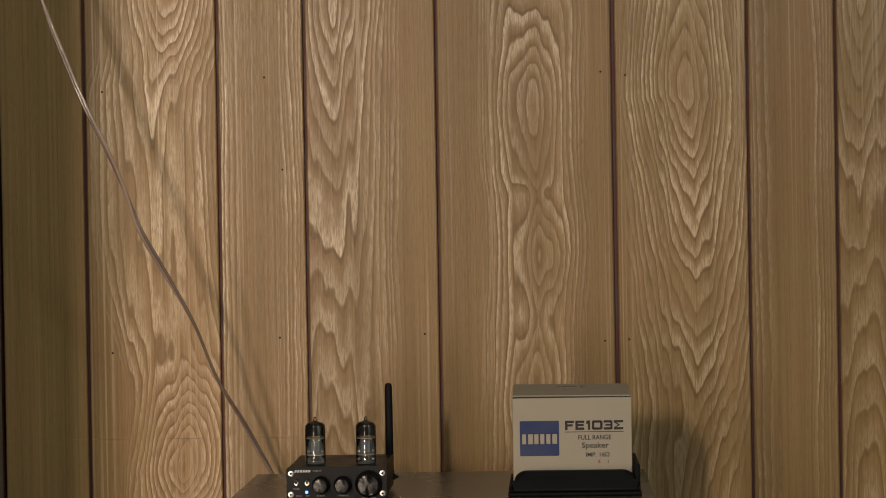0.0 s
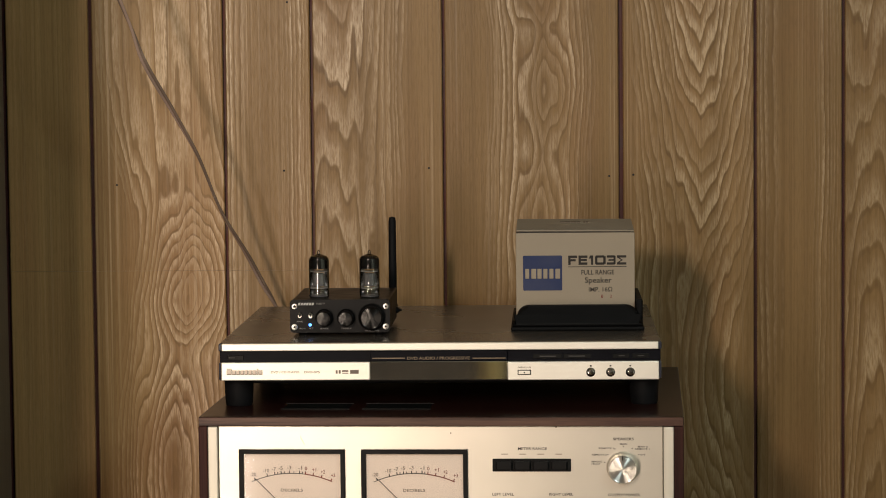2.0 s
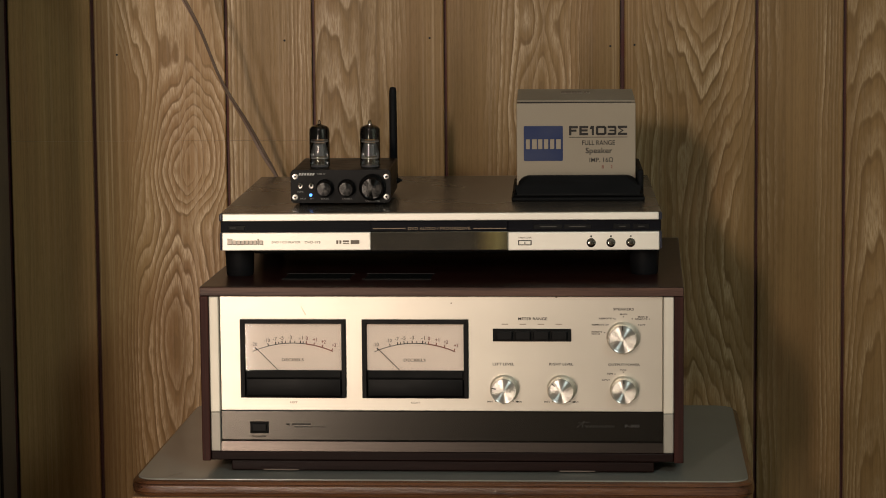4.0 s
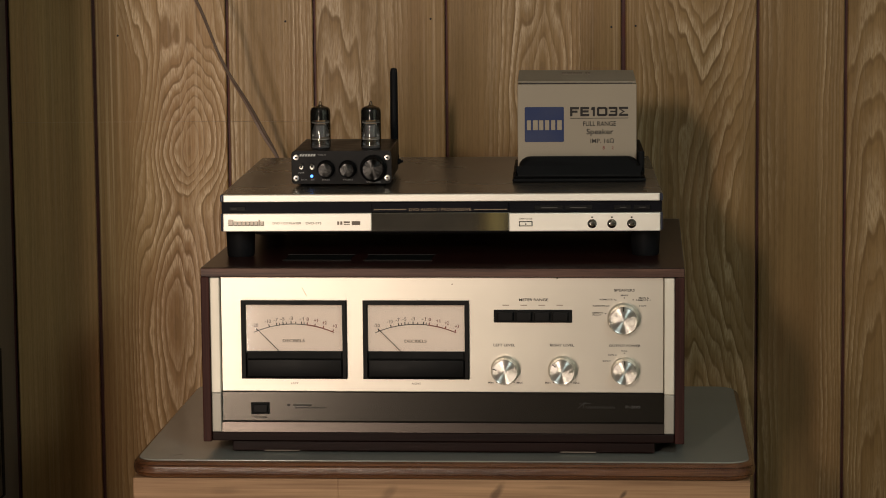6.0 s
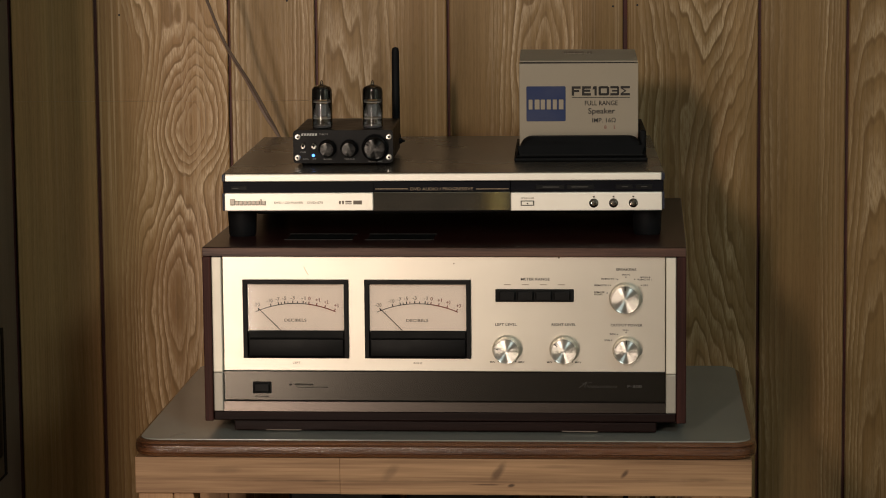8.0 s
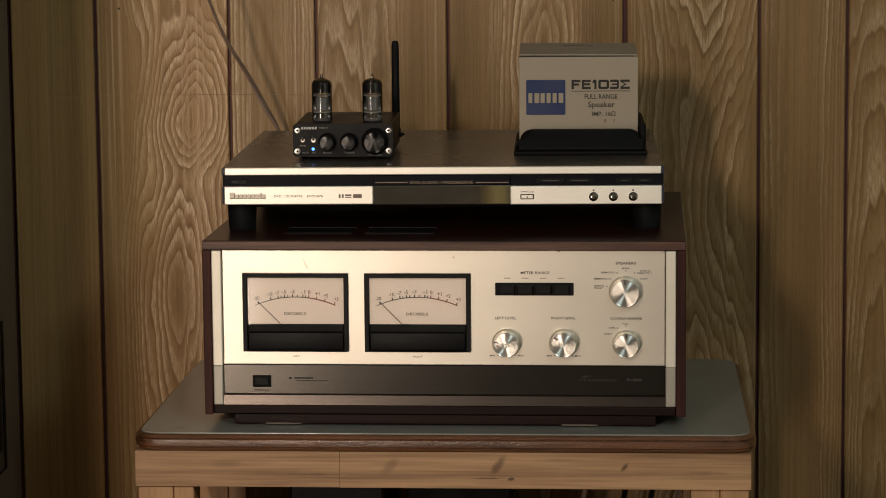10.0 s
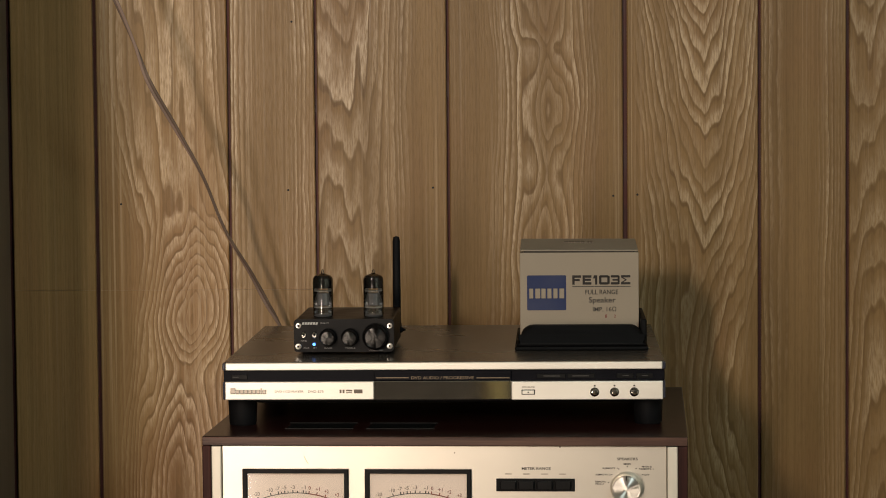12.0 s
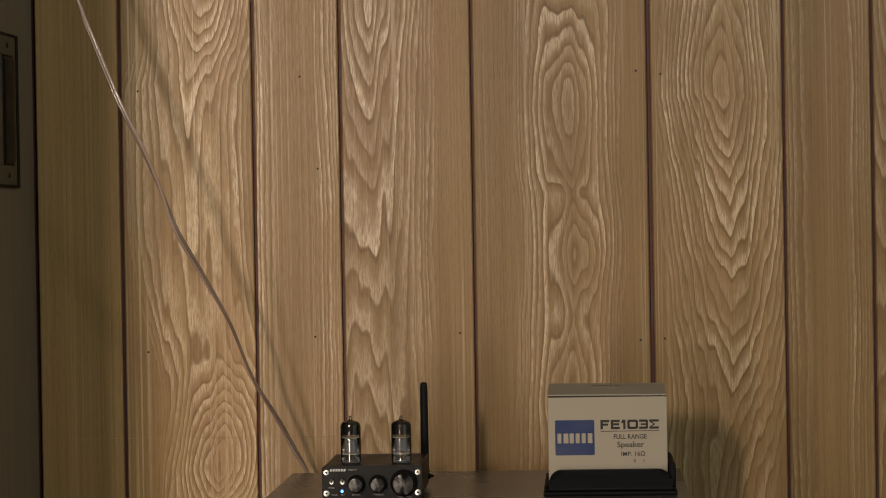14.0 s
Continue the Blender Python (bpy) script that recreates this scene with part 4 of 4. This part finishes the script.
for x0, x1 in ((-0.2065, -0.1905), (0.0905, 0.1185), (0.1202, 0.1468), (0.1677, 0.1840), (0.1868, 0.2030)):
    part("touch_key", box(x0, x1, 0.0026, 0.0040, 0.9478, 0.9524, 0.0004), "black_plastic", band)
for x in (-0.2020, 0.1765, 0.1950):
    bar(x, 0.9501, 0.0025, 0.0060, 0.0006, "ink_pale", band)
for x in (0.105, 0.133):
    bar(x, 0.9501, 0.0025, 0.016, 0.0008, "ink_pale", band)
FY = -0.0003
# maker's mark as plain blocks
mark, pale_mark = bmesh.new(), bmesh.new()
xx = -0.2070
for w, h in ((0.0048, 0.0060), (0.0036, 0.0042), (0.0036, 0.0042), (0.0036, 0.0042), (0.0034, 0.0042), (0.0036, 0.0042), (0.0036, 0.0042), (0.0016, 0.0058), (0.0034, 0.0042)):
    box(xx, xx + w, FY - 0.0003, FY + 0.0004, 0.9338, 0.9338 + h, 0, 1, mark)
    box(xx + 0.0003, xx + w - 0.0006, FY - 0.0006, FY, 0.9338 + 0.0009, 0.9338 + h - 0.0003, 0, 1, pale_mark)
    xx += w + 0.00045
part("maker_mark", mark, "ink_faint", dvd)
part("maker_mark_face", pale_mark, "meter_paper", dvd)
words("DVD / CD PLAYER", -0.1498, 0.9362, FY, 0.0021, "ink_grey", dvd, width=0.0280)
words("DVD-S75", -0.1239, 0.9361, FY, 0.0022, "ink_grey", dvd, width=0.0152)
fm = bmesh.new()
for x0, x1, z0, z1 in ((-0.1008, -0.0990, 0.9345, 0.9378), (-0.0978, -0.0960, 0.9345, 0.9378), (-0.0945, -0.0885, 0.9362, 0.9378), (-0.0945, -0.0885, 0.9345, 0.9353), (-0.0868, -0.0785, 0.9343, 0.9380)):
    box(x0, x1, FY - 0.0002, FY + 0.0003, z0, z1, 0, 1, fm)
part("format_mark", fm, "ink_grey", dvd)
for x in (0.1464, 0.1655, 0.1846):
    key = part("button", lathe([(0.0040, 0.0), (0.0040, 0.0006), (0.0034, 0.0010), (0.0033, 0.0022), (0.0024, 0.0032), (0.0, 0.0036)], (x, 0.0, 0.9346), "y", 24), "chrome", fascia_r, "round chrome button")
    part("ring", lathe([(0.0044, -0.0002), (0.0044, 0.0004), (0.0040, 0.0005)], (x, 0.0, 0.9346), "y", 24), "black_plastic", key)
    bar(x, 0.9408, FY, 0.0016, 0.0014, "ink", fascia_r)
bezel = part("eject_key", box(0.0757, 0.0887, -0.0010, 0.001, 0.9324, 0.9373, 0.0004), "ink", fascia_r)
part("key_top", box(0.0765, 0.0879, -0.0018, -0.0008, 0.9331, 0.9366, 0.0004), "silver", bezel)
bar(0.0822, 0.9347, -0.0019, 0.0012, 0.0012, "ink", bezel)
words("OPEN/CLOSE", 0.0822, 0.9397, FY, 0.0014, "ink_grey", fascia_r, width=0.0125)
for x in (-0.199, 0.199):
    for y in (0.034, DD - 0.04):
        foot = part("foot", lathe([(0.0128, AZ1 + 0.0002), (0.0135, AZ1 + 0.003), (0.0145, 0.9245), (0.0138, 0.9274)], (x, y, 0), "z", 28), "rubber", dvd, "tall black rubber foot")
part("tray_underside", box(-0.185, 0.185, 0.03, DD - 0.02, 0.9215, 0.9274, 0.002), "black_matt", dvd)

random.seed(7)
for k in range(16):
    x, y = random.uniform(-0.20, 0.20), random.uniform(0.012, 0.075)
    part("dust_speck", lathe([(random.uniform(0.0003, 0.0008), DTOP), (0.0, DTOP + 0.0004)], (x, y, 0), "z", 6), "ink_pale", dvd)
part("dust_speck", lathe([(0.0016, DTOP), (0.0, DTOP + 0.0006)], (-0.1395, 0.012, 0), "z", 8), "ink_white", dvd)

# ------------------------------------------------------------------ small tube preamplifier on the player
PF = 0.093
pre = thing("tube_preamplifier", "small black tube preamplifier with two glass tubes on the player", "preamplifier", DX + 0.0025, DY - 0.027, DTOP, DYAW)
LIFT = 0.0026  # height of its rubber feet
pre.location.z += LIFT
P0, P1, PZ0, PZ1 = -0.1530, -0.0535, DTOP + 0.0008, 0.9980
part("case", box(P0 + 0.0012, P1 - 0.0012, PF + 0.003, 0.236, PZ0 + 0.0004, PZ1 - 0.0006, 0.0015), "black_plastic", pre)
plate = part("face_plate", outline(round_rect(P0, P1, PZ0, PZ1, 0.0035), PF, PF + 0.0032, 0.0005), "black_plastic", pre, "black metal face plate")
for x in (P0 + 0.012, P1 - 0.012):
    for y in (PF + 0.014, 0.222):
        part("foot", lathe([(0.0046, DTOP + 0.0001 - LIFT), (0.0052, DTOP + 0.0012)], (x, y, 0), "z", 16), "rubber", pre)
for x, z in ((-0.1483, 0.9915), (-0.0576, 0.9911), (-0.1486, 0.9708), (-0.0577, 0.9710)):
    s = part("screw", lathe([(0.0031, 0.0), (0.0031, 0.0008), (0.0025, 0.0014), (0.0014, 0.0015), (0.0012, 0.0008), (0.0, 0.0008)], (x, PF, z), "y", 20), "steel", plate)
    part("socket", lathe([(0.0011, 0.0012), (0.0, 0.0013)], (x, PF, z), "y", 6), "black_matt", s)
for x in (-0.1431, -0.1324):
    t = part("toggle", lathe([(0.0026, 0.0), (0.0026, 0.0012), (0.0018, 0.0018), (0.0018, 0.0026)], (x, PF, 0.9818), "y", 20), "brass", plate)
    part("bat", tube_along([(x, PF - 0.002, 0.9818), (x, PF - 0.0065, 0.9848)], 0.0011, 8), "chrome", t)
part("led", lathe([(0.0015, 0.0), (0.0014, 0.0012), (0.0009, 0.0020), (0.0, 0.0022)], (-0.1330, PF, 0.9729), "y", 20), "led", plate, "lit blue indicator")


def pre_knob(x, z, r):
    k = part("knob", lathe([(r * 1.12, 0.0), (r * 1.12, 0.0016), (r * 0.97, 0.0030), (r * 0.93, 0.0120), (r * 0.88, 0.0128)], (x, PF, z), "y", 40), "black_plastic", pre, "black turned knob")
    part("cap", lathe([(r * 0.875, 0.0128), (r * 0.85, 0.0133), (r * 0.80, 0.0131), (0.0, 0.0139)], (x, PF, z), "y", 64), M_dark_knob, k)


M_dark_knob = turned("dark_spun_metal", (0.034, 0.0335, 0.033), 0.20)
pre_knob(-0.1188, 0.9800, 0.0080)
pre_knob(-0.0971, 0.9799, 0.0080)
pre_knob(-0.0715, 0.9805, 0.0120)
QY = PF - 0.0003
mk = bmesh.new()
for i in range(6):
    x0 = -0.1450 + 0.0027 * i
    v = [mk.verts.new(p) for p in ((x0, QY, 0.9926), (x0 + 0.0020, QY, 0.9926), (x0 + 0.0027, QY, 0.9950), (x0 + 0.0007, QY, 0.9950))]
    mk.faces.new(v)
part("maker_mark", mk, "ink_white", plate)
words("TUBE-T7", -0.1225, 0.9940, QY, 0.0015, "ink_print", plate, width=0.0088)
words("PWR", -0.1432, 0.9762, QY, 0.0014, "ink_print", plate, width=0.0060)
words("RCA", -0.1405, 0.9694, QY, 0.0014, "ink_print", plate, width=0.0058)
words("BT", -0.1318, 0.9694, QY, 0.0014, "ink_print", plate, width=0.0036)
words("BASS", -0.1188, 0.9692, QY, 0.0014, "ink_print", plate, width=0.0080)
words("TREBLE", -0.0971, 0.9692, QY, 0.0014, "ink_print", plate, width=0.0105)
words("VOLUME", -0.0715, 0.9668, QY, 0.0014, "ink_print", plate, width=0.0145)


def vacuum_tube(x, y):
    z = PZ1
    g = part("vacuum_tube", lathe([(0.0094, z - 0.0004), (0.0102, z + 0.0016), (0.0102, z + 0.0355), (0.0098, z + 0.0385), (0.0080, z + 0.0408), (0.0045, z + 0.0420), (0.0018, z + 0.0430), (0.0013, z + 0.0460), (0.0, z + 0.0474)], (x, y, 0), "z", 36), "tube_glass", pre, "clear glass vacuum tube with dark top")
    g.visible_shadow = False
    part("getter_cap", lathe([(0.0099, z + 0.0285), (0.00995, z + 0.0352), (0.0095, z + 0.0382), (0.0078, z + 0.0404), (0.0044, z + 0.0416), (0.0, z + 0.0418)], (x, y, 0), "z", 36), "getter", g, "black getter flash inside the top")
    part("anode", lathe([(0.0050, z + 0.0105), (0.0060, z + 0.0115), (0.0060, z + 0.0225), (0.0050, z + 0.0235)], (x, y, 0), "z", 8), "electrode", g)
    for dz in (0.0086, 0.0252):
        part("mica_disc", lathe([(0.0088, z + dz), (0.0088, z + dz + 0.0005)], (x, y, 0), "z", 20), "mica", g)
    for a in range(0, 360, 60):
        dx, dy = 0.0046 * math.cos(radians(a)), 0.0046 * math.sin(radians(a))
        part("pin", tube_along([(x + dx, y + dy, z + 0.0012), (x + dx, y + dy, z + 0.0086)], 0.00035, 5), "chrome", g)
    part("button_base", lathe([(0.0088, z + 0.0002), (0.0090, z + 0.0012), (0.0070, z + 0.0020), (0.0, z + 0.0022)], (x, y, 0), "z", 24), "electrode", g)


vacuum_tube(-0.1266, 0.128)
vacuum_tube(-0.0756, 0.126)
ant = part("antenna", lathe([(0.0034, 0.9755), (0.0043, 0.977), (0.0042, 1.000), (0.0039, 1.066), (0.0031, 1.0702), (0.0, 1.0712)], (-0.0590, 0.243, 0), "z", 20), "rubber", pre, "black rubber antenna")
part("hinge", lathe([(0.0045, 0.0), (0.0045, 0.010), (0.0036, 0.014)], (-0.0590, 0.252, 0.977), "y", 20), "rubber", pre)
part("plug", lathe([(0.0034, 0.0), (0.0030, 0.002), (0.0014, 0.004), (0.0010, 0.006)], (-0.0550, 0.226, 0.9745), "x", 14), "rubber", pre)

# ------------------------------------------------------------------ leatherette rest with the carton on it
rest = thing("tray_rest", "black leatherette rest with padded front on the player", "stand", DX, DY, DTOP, DYAW)
part("base", box(0.0680, 0.2020, 0.100, 0.250, DTOP + 0.0002, DTOP + 0.0042, 0.0015), "leather", rest)
zr = DTOP + 0.0042
pts = [(0.0690, zr), (0.2010, zr), (0.1995, zr + 0.004)] + [(0.1835 + 0.012 * math.cos(radians(a)), zr + 0.0105 + 0.0100 * math.sin(radians(a))) for a in range(0, 91, 15)]
pts += [(0.0865 - 0.012 * math.cos(radians(a)), zr + 0.0105 + 0.0100 * math.sin(radians(a))) for a in range(90, -1, -15)] + [(0.0705, zr + 0.004)]
bm = outline(pts, 0.102, 0.112, 0.0035, seg=4)
for v in bm.verts:
    v.co.y += (v.co.z - zr) * 0.55 - 0.0015 * math.sin(max(0.0, min(1.0, (v.co.z - zr) / 0.022)) * math.pi)
part("padded_front", bm, "leather", rest)
part("side", box(0.1945, 0.2010, 0.118, 0.249, DTOP + 0.0040, 0.9945, 0.0022), "leather", rest)
part("side", box(0.0690, 0.0720, 0.112, 0.249, DTOP + 0.0040, 0.9740, 0.0012), "leather", rest)

BF, BD = 0.130, 0.100
carton = thing("speaker_carton", "small cream cardboard loudspeaker carton with blue square on the rest", "box", DX, DY, DTOP + 0.0044, DYAW)
B0, B1, BZ0, BZ1 = 0.0732, 0.1934, DTOP + 0.0044, 1.0612
body = part("body", box(B0, B1, BF, BF + BD, BZ0, BZ1, 0.0008), "carton", carton)
bm = bmesh.new()
box(B0 + 0.0004, B1 - 0.0006, BF - 0.0006, BF + BD, 1.0628, 1.0642, 0.0005, 1, bm)
for v in bm.verts:
    v.co.z += (v.co.y - BF) * 0.052 + 0.0006 * math.sin((v.co.x - B0) * 40)
lid = part("lid", bm, "carton_top", carton, "slightly raised grey-cream lid flap")
# dark strip below the lid, the shade of its gap put into colour
part("lid_gap_shade", box(B0 + 0.004, B1 - 0.004, BF + 0.001, BF + 0.0018, 1.0600, 1.0630), "ink", carton)
bm = bmesh.new()
for x0, x1 in ((0.1185, 0.1225), (0.1230, 0.1290), (0.1295, 0.1350), (0.1355, 0.1395), (0.1425, 0.1445), (0.1452, 0.1476)):
    box(x0, x1, BF + 0.062, BF + 0.074, 1.0632 + 0.0072, 1.0646 + 0.0072, 0, 1, bm)
for v in bm.verts:
    v.co.z += (v.co.y - BF - 0.068) * 0.052 - 0.0036
part("lid_print", bm, "ink_grey", lid)
KY = BF - 0.0003
blue = part("blue_square", outline(round_rect(0.0804, 0.1200, 1.0027, 1.0382, 0.0012, 3), KY, KY + 0.0004), "blue", body, "blue printed square with pale mark")
# pale maker's mark: plain blocks of letter size
mk = bmesh.new()
for i, w in enumerate((0.0040, 0.0050, 0.0044, 0.0042, 0.0042, 0.0048)):
    box(0.0826 + 0.0061 * i, 0.0826 + 0.0061 * i + w, KY - 0.0004, KY, 1.0148, 1.0248, 0.0003, 1, mk)
part("maker_mark", mk, "carton", blue)
name_bm = bmesh.new()
LH, LS, LZ = 0.0094, 0.0024, 1.0286


def stroke(x0, x1, z0, z1):
    box(x0, x1, KY - 0.0002, KY + 0.0003, LZ + z0, LZ + z1, 0, 1, name_bm)


def slanted(x0, z0, x1, z1, w=0.0021):
    vs = [name_bm.verts.new(q) for q in ((x0, KY - 0.0002, LZ + z0), (x0 + w, KY - 0.0002, LZ + z0), (x1 + w, KY - 0.0002, LZ + z1), (x1, KY - 0.0002, LZ + z1))]
    name_bm.faces.new(vs)


x = 0.1262
stroke(x, x + LS, 0, LH), stroke(x + LS, x + 0.0090, LH - LS, LH), stroke(x + LS, x + 0.0076, 0.0036, 0.0036 + LS * 0.9)
x = 0.1366
stroke(x, x + LS, 0, LH), stroke(x + LS, x + 0.0090, LH - LS, LH), stroke(x + LS, x + 0.0084, 0.0038, 0.0038 + LS * 0.9), stroke(x + LS, x + 0.0090, 0, LS)
x = 0.1470
stroke(x + 0.0022, x + 0.0044, 0, LH), slanted(x, LH - 0.0032, x + 0.0012, LH)
x = 0.1533
stroke(x, x + LS, 0.0008, LH - 0.0008), stroke(x + 0.0083, x + 0.0083 + LS, 0.0008, LH - 0.0008), stroke(x + 0.0008, x + 0.0094, 0, LS * 0.95), stroke(x + 0.0008, x + 0.0094, LH - LS * 0.95, LH)
x = 0.1652
stroke(x, x + 0.0080, 0, LS * 0.95), stroke(x, x + 0.0080, LH - LS * 0.95, LH), stroke(x + 0.0016, x + 0.0080, 0.0039, 0.0055), stroke(x + 0.0068, x + 0.0088, 0.0006, LH - 0.0006)
x = 0.1755
stroke(x, x + 0.0094, 0, LS * 0.95), stroke(x, x + 0.0094, LH - LS * 0.95, LH), slanted(x + 0.0040, 0.0047, x, LH - LS * 0.9), slanted(x, LS * 0.9, x + 0.0040, 0.0047)
part("lettering", name_bm, "ink", body, smooth=False)
bar(0.1557, 1.0266, KY, 0.0588, 0.0006, "ink", body, "rule")
words("FULL RANGE", 0.1560, 1.0210, KY, 0.0049, "ink", body, width=0.0332)
words("Speaker", 0.1564, 1.0122, KY, 0.0074, "ink", body, width=0.0272)
words("IMP. 16Ω", 0.1587, 1.0037, KY, 0.0048, "ink", body, width=0.0238, bold=0.01)
words("8", 0.1602, 0.9965, KY, 0.0036, "ink_red", body)
words("2", 0.1692, 0.9965, KY, 0.0030, "ink_red", body)

# a gilt post behind the camera, seen in the player's display window
floor_thing("gilt_post", lathe([(0.045, 0.0), (0.045, 0.02), (0.027, 0.03), (0.027, 1.0), (0.034, 1.02), (0.0, 1.03)], (-0.12, -3.1, 0.0), "z", 20), "gilt", "gilt wooden post standing on the floor", "post")

# ------------------------------------------------------------------ twin speaker cable that hangs before the wall
CABLE = [(-0.650, 1.640, 0.29), (-0.6036, 1.4964, 0.285), (-0.5823, 1.4391, 0.28), (-0.5578, 1.3787, 0.275), (-0.5332, 1.3277, 0.265), (-0.5118, 1.2769, 0.25), (-0.4966, 1.2356, 0.235), (-0.4658, 1.1815, 0.21),
         (-0.4380, 1.1306, 0.18), (-0.4137, 1.0703, 0.14), (-0.3859, 1.0226, 0.1), (-0.3675, 0.9877, 0.07), (-0.3539, 0.9635, 0.05), (-0.335, 0.92, 0.035), (-0.32, 0.80, 0.04), (-0.31, 0.45, 0.05), (-0.30, 0.006, 0.06)]
path = []
for x, z, gap in CABLE:
    k = (WALL_Y - gap + 2.6077) / 3.0077
    path.append((x * k, WALL_Y - gap, EYE[2] + (z - EYE[2]) * k))
path = smooth_path(path, 10)
cord = thing("speaker_cable", "clear pinkish twin speaker cable hanging before the panelled wall", "cable", path[-1].x, path[-1].y, 0.0)
for s in (-1, 1):
    strand = []
    for i, p in enumerate(path):
        a = 0.9 + 2.4 * math.sin(i * 0.055)
        off = 0.00155 * s
        strand.append((p.x + off * math.cos(a) - path[-1].x, p.y + off * math.sin(a) - path[-1].y, p.z + off * 0.35))
    part("strand", tube_along(strand, 0.00165, 10), "cable" if s < 0 else "cable_dark", cord, "dark strand" if s > 0 else "clear pinkish strand")
